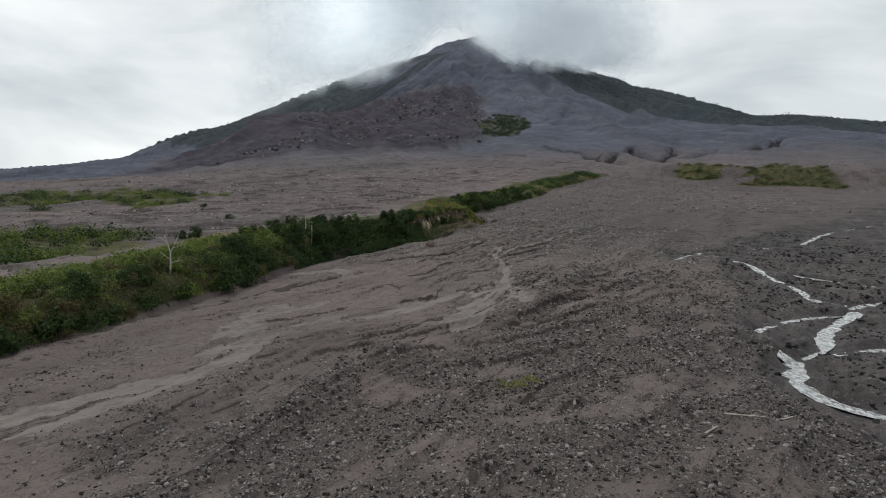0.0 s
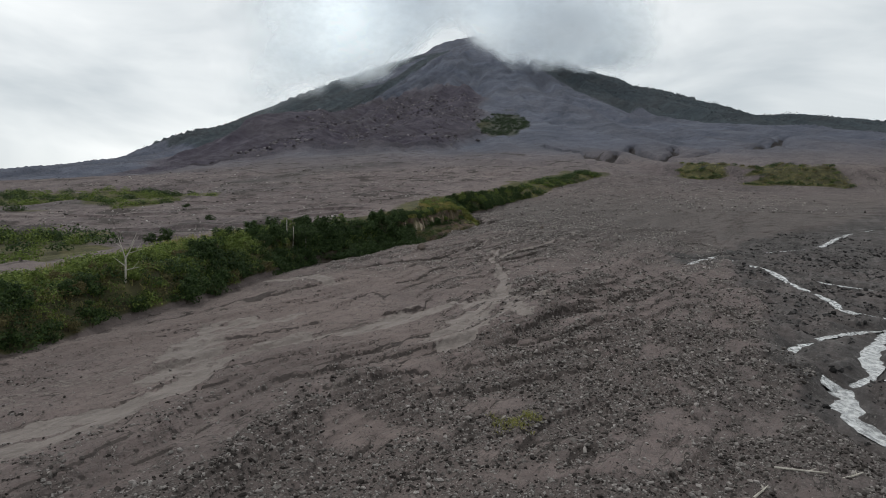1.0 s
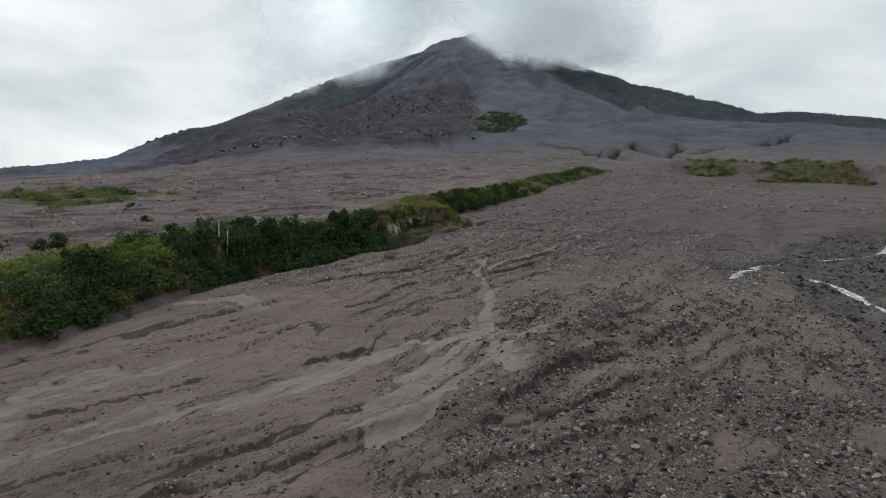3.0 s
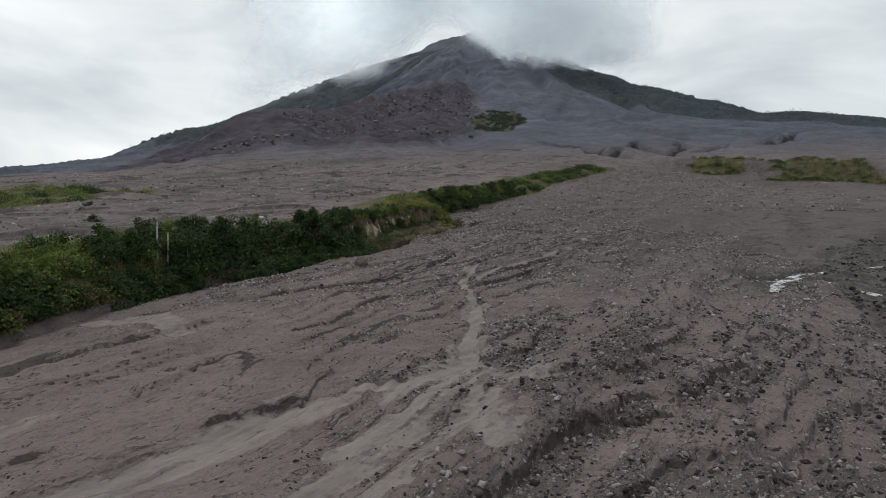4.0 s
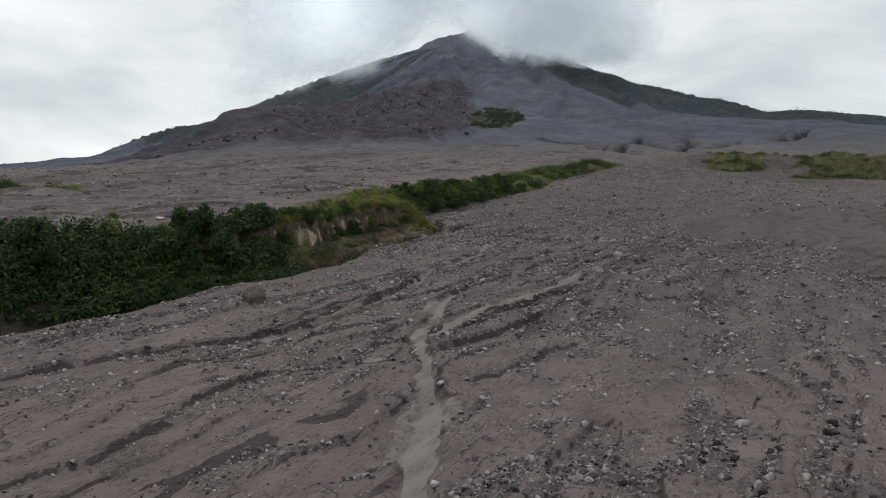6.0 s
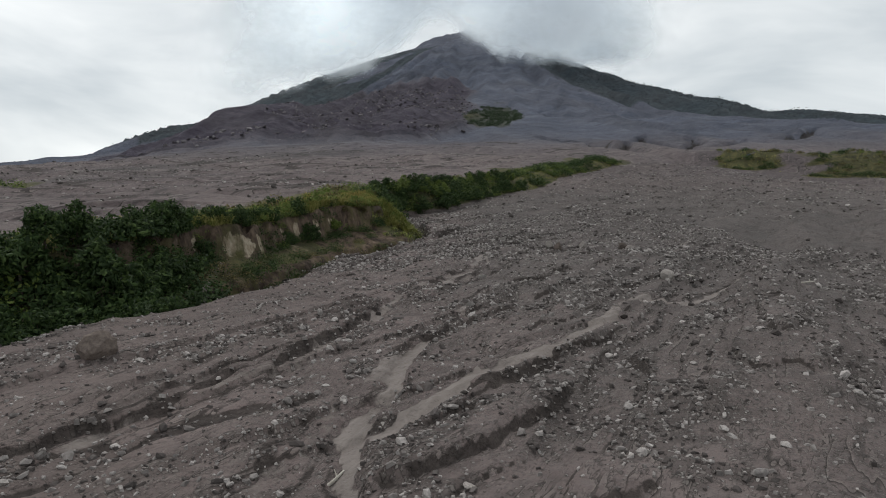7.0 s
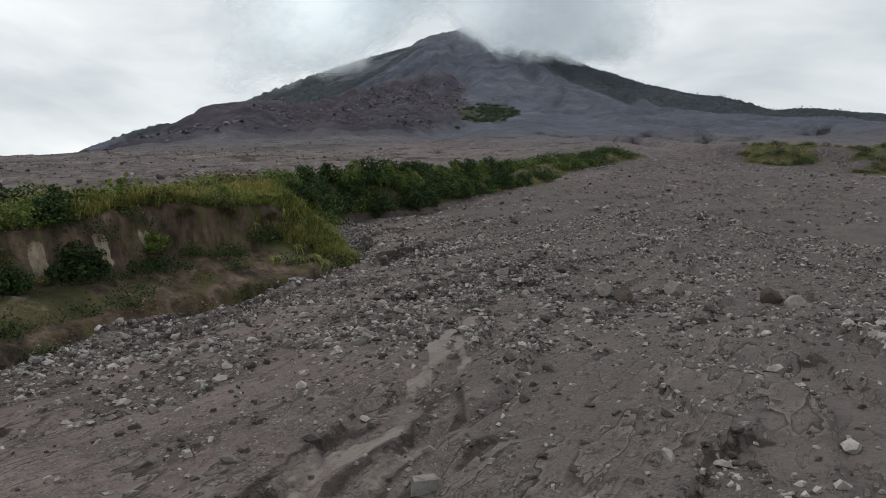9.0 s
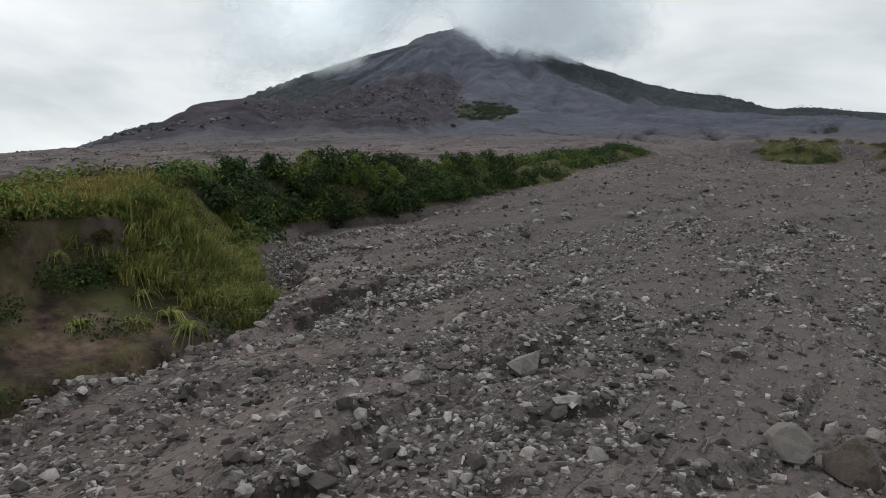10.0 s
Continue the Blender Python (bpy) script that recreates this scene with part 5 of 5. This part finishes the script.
def build_plants():
    rng = np.random.default_rng(540)
    y = 40.0
    while y < 215:
        gap = 2.5 if y < 100 else 2.2 if y < 121.5 else 1.5 if y < 156 else 2.0
        if y < 100:
            rows = ((0.3, (0, 1, 2, 3, 9)), (2.4, (0, 2, 4, 9, 6)), (5.0, (4, 5, 6, 7, 9)))
            low, top = 0.5, 1.2
        elif y < 121.5:
            rows = ((-0.1, (0, 1, 2, 3)), (1.8, (0, 1, 2, 3, 3)), (4.2, (0, 2, 3, 5)), (7.2, (0, 1, 5, 6)))
            low, top = 0.75, 1.05
        elif 142 < y < 156:
            rows = ((3.6, (4, 8, 9)), (5.0, (4, 6, 8)))
            low, top = 0.3, 0.5
        elif y < 156:
            rows = ((3.5, (0, 1, 2, 2)), (4.6, (0, 1, 2, 3)), (6.4, (0, 4, 5, 9)))
            low, top = 0.36, 0.6
        elif y < 169:
            rows = ((1.4, (6, 8, 9)), (3.6, (4, 6, 8, 9)))
            low, top = 0.34, 0.5
        else:
            rows = ((1.0, (0, 1, 2, 3)), (3.2, (0, 1, 2, 3, 6)))
            low, top = 0.55, 0.85
        for back, picks in rows:
            if y < 100 and rng.uniform() < 0.1:
                continue
            a = toe_at(y) - back * 1.15 + rng.uniform(-0.7, 0.7)
            plant(kinds[int(rng.choice(picks))], a, y + rng.uniform(-1.1, 1.1), rng.uniform(low, top), rng)
        y += gap
    for a, b, s, k in ((-9.5, 121.6, 0.58, 2), (-10.6, 120.4, 0.6, 1), (-11.0, 118.4, 0.8, 1), (-15.0, 116.5, 0.55, 0), (-20.5, 108.0, 0.7, 1), (-23.0, 103.5, 0.66, 2), (-17.8, 112.5, 0.7, 2)):
        plant(trees[k], a, b, s, rng)
    for a, b in ((6.3, 175.6), (7.8, 176.8), (9.3, 178.0), (10.8, 179.0), (7.4, 179.2), (9.4, 181.0), (11.6, 182.0), (5.4, 173.8), (12.8, 180.5), (6.0, 178.0), (4.6, 171.0), (4.2, 176.0), (4.8, 167.5), (3.0, 169.5), (4.4, 163.0)):
        plant(kinds[int(rng.choice([0, 1, 2, 6]))], a, b, rng.uniform(0.6, 0.85), rng)
    for a, b, s in ((-4.6, 119.6, 0.8), (-5.2, 121.6, 0.85), (-6.2, 123.4, 0.8), (-6.6, 125.4, 0.6), (-3.6, 120.6, 0.4), (-8.0, 124.6, 0.8)):
        plant(kinds[int(rng.choice([0, 1, 3]))], a, b, s, rng)
    plant(trees[2], -7.2, 119.4, 0.8, rng)
    plant(trees[0], -5.6, 121.4, 0.74, rng)
    for a, b, s in ((-5.2, 123.3, 0.8), (-5.9, 125.2, 0.7), (-6.0, 127.3, 0.75), (-6.6, 126.2, 0.85), (-7.2, 128.0, 0.8)):
        plant(kinds[1], a, b, s, rng)
    for b in np.arange(112, 120.2, 0.75):
        lip = float(np.interp(b, LIP_Y, LIP_X))
        plant(kinds[int(rng.choice([0, 1, 2, 3]))], lip - rng.uniform(0.9, 1.6), b, rng.uniform(0.62, 0.85), rng)
        plant(kinds[int(rng.choice([0, 1, 3]))], lip - rng.uniform(2.4, 4.0), b, rng.uniform(0.75, 1.05), rng)
    plant(kinds[10], -4.7, 118.4, 0.62, rng)
    plant(kinds[10], -13.5, 114.6, 0.6, rng)
    for a, b, s in ((-38, 101, 0.8), (-40.5, 101.5, 0.6), (-45, 138, 0.7), (-60, 165, 0.7)):
        plant(kinds[1], a, b, s, rng)
    for n, thing in enumerate(kinds + trees):
        if thing.location.length < 0.01:
            plant(thing, toe_at(84 + 3 * n) - 5, 84 + 3 * n, 0.8, rng)


def build_thicket(spots, seed, mat, label, leaf=0.33, dense=75):
    """Low dense scrub that nobody could count, as one mesh."""
    rng = np.random.default_rng(seed)
    verts, faces, start = [], [], 0
    base = land(np.array([p[0] for p in spots]), np.array([p[1] for p in spots]))[0]
    for (x, y, s), z in zip(spots, base):
        count = int(dense * s**1.5) + 25
        places = rng.normal(size=(count, 3))
        places *= rng.uniform(0.8, 1.1, (count, 1)) / np.linalg.norm(places, axis=1, keepdims=True) * (1.15 * s, 1.15 * s, 0.85 * s)
        places += rng.normal(size=(count, 3)) * 0.22 * s + (x, y, 0)
        places[:, 2] = np.abs(places[:, 2]) + 0.1 * s + z
        out = (places - (x, y, z)) / s
        v, f = leaves(places, np.full(count, leaf * s**0.6), rng, out + (0, 0, 0.2), 0.0, 0.6)
        verts.append(v)
        faces.append(f + start)
        start += len(v)
    stuff("thicket", mesh_from("thicket", np.concatenate(verts), np.concatenate(faces)), mat, label, "scrub")


def build_thickets():
    rng = np.random.default_rng(548)
    near = [(-66 + 20 * math.sqrt(r) * math.cos(t), 94 + 22 * math.sqrt(r) * math.sin(t)) for t, r in rng.uniform(0, 1, (130, 2)) * (2 * math.pi, 1)]
    build_thicket([(x, y, rng.uniform(0.6, 2.1)) for x, y in near[:70]], 549, LEAF_MID, "dense light green scrub on the plain behind the terrace")
    build_thicket([(x, y, rng.uniform(0.7, 2.2)) for x, y in near[90:]], 550, LEAF_DARK, "dark green bushes on the plain behind the terrace")
    x, y = rng.uniform(-185, -62, 520), rng.uniform(165, 262, 520)
    ok = land(x, y)[3]["p2"] > 0.4
    far = list(zip(x[ok], y[ok]))
    build_thicket([(a, b, rng.uniform(0.5, 1.6)) for a, b in far[:150]], 551, LEAF_MID, "light green scrub far out on the plain")
    build_thicket([(a, b, rng.uniform(1.0, 2.0)) for a, b in far[150:210]], 552, LEAF_DARK, "dark bushes far out on the plain")
    y = rng.uniform(213, 306, 300)
    strip = [(toe_at(b) - rng.uniform(0.6, 8.5), b) for b in y if bumps(b / 8, 0.5, 570) > -0.35]
    build_thicket([(a, b, rng.uniform(0.35, 1.4)) for a, b in strip[::3]], 555, LEAF_MID, "low light green scrub where the terrace runs out")
    build_thicket([(a, b, rng.uniform(0.5, 1.7)) for a, b in strip[1::3] + strip[2::3]], 556, LEAF_DARK, "low dark scrub where the terrace runs out")
    # scrub on the slumped earth below the cliff, on the spur and behind the front row
    y = np.concatenate([rng.uniform(123, 136, 74), rng.uniform(136, 150, 20)])
    talus = [(toe_at(b) + rng.uniform(-2.2, 1.1), b) for b in y]
    build_thicket([(a, b, rng.uniform(0.3, 0.7)) for a, b in talus[::3]], 541, LEAF_DRY, "olive-brown scrub on slumped earth below the cliff", 0.17, 330)
    build_thicket([(a, b, rng.uniform(0.3, 0.7)) for a, b in talus[1::3] + talus[2::3]], 542, LEAF_DARK, "dark green scrub on slumped earth below the cliff", 0.17, 330)
    y = rng.uniform(127, 151, 90)
    rim = [(toe_at(b) - rng.uniform(4.7, 7.0) - 0.8 * (129.5 < b < 134.5), b) for b in y]
    build_thicket([(a, b, rng.uniform(0.45, 0.9)) for a, b in rim], 592, LEAF_MID, "fresh green low plants along the cliff top", 0.17, 300)
    y = rng.uniform(123.5, 150, 170)
    drape = [(toe_at(b) - rng.uniform(3.1, 4.7) - 0.8 * (129.5 < b < 134.5), b) for b in y]
    build_thicket([(a, b, rng.uniform(0.28, 0.6)) for a, b in drape[::2]], 578, LEAF_DARK, "dark green creepers hanging over the cliff edge", 0.2, 260)
    build_thicket([(a, b, rng.uniform(0.2, 0.45)) for a, b in drape[1::3]], 579, LEAF_MID, "green plants along the cliff edge", 0.2, 260)
    y = rng.uniform(126, 147, 110)
    face = [(toe_at(b) - rng.uniform(2.3, 3.6), b) for b in y if bumps(b / 1.1, 0.5, 588) > -0.1 and not 129.6 < b < 133.8]
    build_thicket([(a, b, rng.uniform(0.25, 0.5)) for a, b in face], 588, LEAF_DARK, "dark creepers hanging down the cliff face", 0.18, 260)
    y = rng.uniform(149.5, 160, 60)
    spur = [(toe_at(b) - rng.uniform(0.2, 5.0), b) for b in y]
    build_thicket([(a, b, rng.uniform(0.3, 0.6)) for a, b in spur[::2]], 543, LEAF_MID, "light green scrub among grass on the spur", 0.24, 200)
    build_thicket([(a, b, rng.uniform(0.3, 0.6)) for a, b in spur[1::2]], 544, LEAF_DRY, "half-dry scrub among grass on the spur", 0.24, 200)
    y = rng.uniform(38, 100, 200)
    edge = [(toe_at(b) - rng.uniform(0.2, 7.5), b) for b in y]
    build_thicket([(a, b, rng.uniform(0.5, 1.1)) for a, b in edge[::3]], 572, LEAF_MID, "light green scrub filling the terrace edge", 0.3, 100)
    build_thicket([(a, b, rng.uniform(0.6, 1.2)) for a, b in edge[1::3]], 573, LEAF_DARK, "dark green scrub filling the terrace edge", 0.3, 100)
    build_thicket([(a, b, rng.uniform(0.5, 1.0)) for a, b in edge[2::3]], 574, LEAF_DRY, "brownish dry scrub filling the terrace edge", 0.3, 100)
    y = rng.uniform(110, 124.5, 60)
    build_thicket([(float(np.interp(b, LIP_Y, LIP_X)) - rng.uniform(1.5, 7.5), b, rng.uniform(0.7, 1.3)) for b in y], 575, LEAF_DARK, "dark green undergrowth below the trees", 0.3, 110)
    y = rng.uniform(96, 114, 60)
    build_thicket([(toe_at(b) + rng.uniform(-1.6, 0.8), b, rng.uniform(0.6, 1.1)) for b in y], 571, LEAF_DARK, "dark green undergrowth at the foot of the trees", 0.3, 120)
    y = rng.uniform(160, 215, 90)
    build_thicket([(toe_at(b) - rng.uniform(0.5, 5.5), b, rng.uniform(0.6, 1.15)) for b in y[::2]], 547, LEAF_DARK, "dense dark green scrub along the terrace foot", 0.27, 150)
    build_thicket([(toe_at(b) - rng.uniform(0.5, 5.5), b, rng.uniform(0.6, 1.15)) for b in y[1::2]], 577, LEAF_MID, "fresh green scrub along the terrace foot", 0.27, 150)
    y = rng.uniform(44, 80, 130)
    wall = [(toe_at(b) - rng.uniform(0.2, 4.5), b) for b in y]
    build_thicket([(a, b, rng.uniform(0.5, 1.0)) for a, b in wall[::3]], 585, LEAF_DRY, "brownish scrub on the terrace bank", 0.24, 130)
    build_thicket([(a, b, rng.uniform(0.6, 1.2)) for a, b in wall[1::3]], 586, LEAF_MID, "light green scrub on the terrace bank", 0.24, 130)
    build_thicket([(a, b, rng.uniform(0.6, 1.2)) for a, b in wall[2::3]], 587, LEAF_DARK, "dark green scrub on the terrace bank", 0.24, 130)
    y = rng.uniform(110, 126.5, 110)
    wall = [(toe_at(b) - rng.uniform(0.4, 4.8) - 1.2 * (b > 124), b) for b in y]
    build_thicket([(a, b, rng.uniform(0.8, 1.35)) for a, b in wall], 584, LEAF_DARK, "deep green foliage covering the terrace face", 0.28, 130)
    y = rng.uniform(161, 200, 150)
    wall = [(toe_at(b) - rng.uniform(0.1, 3.0), b) for b in y if b > 168]
    build_thicket([(a, b, rng.uniform(0.7, 1.2)) for a, b in wall[::2]], 580, LEAF_DARK, "dark green scrub massed at the terrace foot", 0.22, 190)
    build_thicket([(a, b, rng.uniform(0.5, 1.0)) for a, b in wall[1::2]], 581, LEAF_MID, "fresh green scrub massed at the terrace foot", 0.22, 190)
    y = rng.uniform(78, 121, 130)
    wall = [(toe_at(b) - rng.uniform(0.0, 3.6), b) for b in y]
    build_thicket([(a, b, rng.uniform(0.9, 1.5)) for a, b in wall[::2]], 582, LEAF_DARK, "dark green scrub massed below the terrace edge", 0.27, 120)
    build_thicket([(a, b, rng.uniform(0.7, 1.3)) for a, b in wall[1::3]], 583, LEAF_MID, "light green scrub massed below the terrace edge", 0.27, 120)
    y = rng.uniform(122, 215, 110)
    behind = [(toe_at(b) - rng.uniform(6.2, 10.5), b) for b in y]
    build_thicket([(a, b, rng.uniform(0.5, 1.0)) for a, b in behind[::2]], 545, LEAF_MID, "low light green scrub on top of the terrace")
    build_thicket([(a, b, rng.uniform(0.5, 1.1)) for a, b in behind[1::2]], 546, LEAF_DRY, "low half-dry scrub on top of the terrace")
    x, y = rng.uniform(25, 160, 1000), rng.uniform(610, 960, 1000)
    ok = land(x, y)[3]["patch"] > 0.4
    build_thicket([(a, b, rng.uniform(1.4, 2.6)) for a, b in list(zip(x[ok], y[ok]))[:420]], 576, LEAF_PATCH, "dull green bushes in a patch on the volcano's slope", 0.6, 12)
    y = rng.uniform(38, 100, 230)
    build_thicket([(toe_at(b) - rng.uniform(7.0, 14.0), b, rng.uniform(0.5, 1.3)) for b in y], 557, LEAF_MID, "bright green low scrub on the terrace")
    x, y = rng.uniform(108, 200, 900), rng.uniform(298, 372, 900)
    ok = land(x, y)[3]["veg"] > 0.5
    bank = list(zip(x[ok], y[ok]))
    build_thicket([(a, b, rng.uniform(0.5, 1.2)) for a, b in bank[::6]], 553, LEAF_MID, "green scrub on the low grassy bank")
    build_thicket([(a, b, rng.uniform(0.5, 1.1)) for a, b in bank[1::3]], 558, LEAF_DRY, "dry olive scrub on the low grassy bank")
    build_thicket([(a, b, rng.uniform(0.8, 1.6)) for a, b in bank[2::3]], 554, LEAF_DARK, "dark bushes on the low grassy bank")


build_thickets()
build_plants()


def blades(x, y, seed, count, tall, mat, label):
    """Grass: tufts of bent blades."""
    rng = np.random.default_rng(seed)
    n = len(x) * count
    z = np.repeat(land(x, y)[0], count)
    px = np.repeat(x, count) + rng.normal(0, 0.13, n)
    py = np.repeat(y, count) + rng.normal(0, 0.13, n)
    t = rng.uniform(0, 2 * np.pi, n)
    h = tall * rng.uniform(0.5, 1.15, n) * np.repeat(rng.uniform(0.6, 1.3, len(x)), count)
    out = rng.uniform(0.35, 1.3, n) * h
    w = rng.uniform(0.007, 0.016, n) * (1 + tall * 0.35)
    dx, dy = np.cos(t), np.sin(t)
    rows = []
    for share, lift, half in ((0.0, -0.05, 1.0), (0.4, 0.62, 0.9), (1.0, 0.62, 0.15)):
        cx, cy, cz = px + dx * out * share, py + dy * out * share, z + h * lift
        rows += [np.stack([cx - dy * w * half, cy + dx * w * half, cz], -1), np.stack([cx + dy * w * half, cy - dx * w * half, cz], -1)]
    v = np.stack(rows, 1).reshape(-1, 3)
    f = np.array([(0, 1, 3, 2), (2, 3, 5, 4)])[None] + 6 * np.arange(n)[:, None, None]
    stuff("grass", mesh_from("grass", v, f.reshape(-1, 4)), mat, label, "grass")


def build_grass():
    rng = np.random.default_rng(560)
    y = rng.uniform(122, 160, 5200)
    x = np.interp(y, TOE_Y, TOE_X) - rng.uniform(0.1, 9.0, 5200)
    m = land(x, y)[3]
    keep = (m["up"] > 0.97) & (bumps(x / 3, y / 3, 559) > rng.uniform(-0.6, 1.1, 5200))
    blades(x[keep], y[keep], 561, 22, 0.8, GRASS, "tall yellow-green grass along the cliff top")
    y = rng.uniform(139, 160, 700)
    x = np.interp(y, TOE_Y, TOE_X) - np.where(y > 149.5, 0.2, 4.6) - 0.7 * bumps(y / 1.7, 0.5, 569) - rng.uniform(0, 5.0, 700)
    blades(x, y, 562, 36, 0.7, GRASS, "long drooping yellow-green grass tufts on the spur")
    y = rng.uniform(150, 161, 650)
    x = np.interp(y, TOE_Y, TOE_X) - 0.6 * bumps(y / 1.3, 0.5, 569) - np.abs(rng.normal(0.2, 2.2, 650)) + 0.3
    blades(x, y, 567, 26, 0.8, GRASS_LONG, "olive green grass over the slope of the spur")
    y = rng.uniform(143, 160, 330)
    x = np.interp(y, TOE_Y, TOE_X) - rng.uniform(4.4, 11.0, 330)
    blades(x, y, 568, 26, 1.0, GRASS_DRY, "tall straw-brown grass on top of the spur")
    y = rng.uniform(38, 122, 1900)
    x = np.interp(y, TOE_Y, TOE_X) - rng.uniform(0.5, 15.0, 1900)
    blades(x, y, 563, 10, 0.9, GRASS, "yellow-green grass between the shrubs")
    y = rng.uniform(165, 300, 1200)
    x = np.interp(y, TOE_Y, TOE_X) - rng.uniform(0.5, 9.0, 1200)
    blades(x, y, 564, 8, 0.7, GRASS, "yellow-green grass between the shrubs")
    x, y = rng.uniform(108, 200, 3200), rng.uniform(296, 372, 3200)
    keep = land(x, y)[3]["veg"] > 0.45
    blades(x[keep], y[keep], 565, 6, 1.2, GRASS, "rough green grass on the low bank")
    a, b = rng.normal(5.5, 0.7, 60), rng.normal(44.3, 0.9, 60)
    blades(a, b, 566, 10, 0.35, GRASS, "small patch of dry yellowish grass on the ash")


build_grass()


def grass_tuft():
    """A clump of long blades that arch out and hang below its root."""
    rng = np.random.default_rng(590)
    n = 60
    turn, long = rng.uniform(0, 2 * np.pi, n), rng.uniform(0.75, 1.2, n)
    rise, width = rng.uniform(0.35, 0.75, n) * long, rng.uniform(0.014, 0.026, n)
    dx, dy = np.cos(turn), np.sin(turn)
    rows = []
    for share in (0.0, 0.3, 0.6, 0.85, 1.0):
        out, lift = long * 0.62 * share**0.8, rise * 2.0 * share - (rise * 2.0 + 0.42 * long) * share**2.2
        half = width * (1 - 0.85 * share**2)
        rows += [np.stack([dx * out - dy * half, dy * out + dx * half, lift], -1), np.stack([dx * out + dy * half, dy * out - dx * half, lift], -1)]
    v = np.stack(rows, 1).reshape(-1, 3)
    f = np.array([(2 * i, 2 * i + 1, 2 * i + 3, 2 * i + 2) for i in range(4)])[None] + 10 * np.arange(n)[:, None, None]
    me = mesh_from("grass_tuft", v, f.reshape(-1, 4))
    me.materials.append(GRASS_LONG)
    return me


def build_tufts():
    me, rng = grass_tuft(), np.random.default_rng(591)
    for x, y, size in ((7.46, 148.8, 1.0), (8.2, 148.2, 1.15), (6.1, 150.0, 1.0), (6.3, 150.9, 0.9), (5.0, 149.6, 0.7), (5.9, 147.0, 0.75), (6.6, 149.2, 0.9), (7.6, 150.3, 0.9), (8.4, 149.7, 0.9), (7.3, 152.6, 0.8), (5.4, 151.4, 0.9), (6.9, 147.9, 0.8), (4.6, 148.4, 0.6), (7.9, 151.4, 0.8)):
        ob = new("grass_tuft", me)
        ob.matrix_world = pose(x, y, height(x, y), rng.uniform(-12, 12), rng.uniform(-12, 12), rng.uniform(0, 360)) @ Matrix.Scale(size, 4)
        tagged(ob, "arching clump of long green grass on the earth bank", "grass tuft", "grass tufts on the spur")


build_tufts()


def bleached_tree(label, x, y, pieces):
    thing = new("dead_tree", limbs_mesh("dead_tree", pieces))
    thing.data.materials.append(BARK_PALE)
    thing.location = (x, y, height(x, y))
    thing.scale = (1.2, 1.2, 1.2)
    return tagged(thing, label, "dead tree")


bleached_tree("bleached leafless tree leaning among green shrubs", -30.6, 73.2, [((0, 0, -0.4), (0.1, 0, 1.9), 0.10, 0.07), ((0.1, 0, 1.9), (-0.5, 0.1, 3.6), 0.06, 0.02), ((0.1, 0, 1.9), (0.9, 0, 3.4), 0.06, 0.02), ((0.3, 0, 2.3), (1.6, 0.1, 2.7), 0.04, 0.015), ((0, 0, 0.9), (1.3, -0.1, 1.2), 0.05, 0.02), ((0.5, 0, 2.8), (1.1, 0.1, 4.1), 0.03, 0.01), ((-0.2, 0.05, 2.8), (-1.0, 0.2, 3.3), 0.03, 0.01), ((-0.4, 0.1, 3.2), (-0.2, 0.0, 4.1), 0.025, 0.01), ((1.0, 0, 2.5), (1.5, -0.2, 3.2), 0.025, 0.008), ((0, 0, 1.3), (-0.9, 0.2, 1.9), 0.04, 0.015), ((0.7, 0, 1.1), (1.2, 0.1, 1.7), 0.025, 0.01)])
for dx in (0.0, 0.9, 2.6):
    bleached_tree("straight pale tree trunk in front of dark shrubs", -22.5 + dx, 107.0 + 0.4 * dx, [((0, 0, -0.4), (0.1, 0, 3.0 - 0.3 * dx), 0.09, 0.06)])


def build_woods():
    rng = np.random.default_rng(580)
    x, y = rng.uniform(-1000, 1300, 100000), rng.uniform(600, 2150, 100000)
    ok = (land(x, y)[3]["woods"] > 0.6) & (np.hypot(x - AXIS_X, y - AXIS_Y) < 1300)
    x, y = x[ok][:9000], y[ok][:9000]
    z = land(x, y)[0]
    h = rng.uniform(1.8, 3.6, len(x))
    each = 7
    base = np.repeat(np.stack([x, y, z], -1), each, 0)
    hh = np.repeat(h, each)
    puff = rng.normal(size=(len(base), 3)) * (0.24, 0.24, 0.2)
    v, f = leaves(base + puff * hh[:, None] + np.stack([0 * hh, 0 * hh, hh * 0.6], -1), hh * 0.42, rng, slim=0.8)
    stuff("far_woods", mesh_from("far_woods", v, f), LEAF_FAR_HAZED, "dark green woods on the volcano's shoulders", "woods")


build_woods()


def driftwood(x, y, long, turn):
    me = limbs_mesh("driftwood", [((-long / 2, 0, 0.03), (long / 2, 0.1, 0.10), 0.06, 0.03), ((0.1 * long, 0, 0.05), (0.3 * long, 0.25, 0.2), 0.03, 0.012)])
    me.materials.append(BARK_PALE)
    ob = new("driftwood", me)
    ob.matrix_world = pose(x, y, height(x, y), 0, 0, turn)
    tagged(ob, "bleached branch stranded on grey ash", "driftwood", "stranded branches")


for x, y, long, turn in ((25.2, 122.0, 1.5, 100), (17.5, 37.5, 2.2, -25), (15.0, 36.0, 1.6, 40), (19.5, 36.8, 1.4, 20), (8.0, 101.0, 1.2, 65), (30.0, 118.0, 1.0, 10)):
    driftwood(x, y, long, turn)
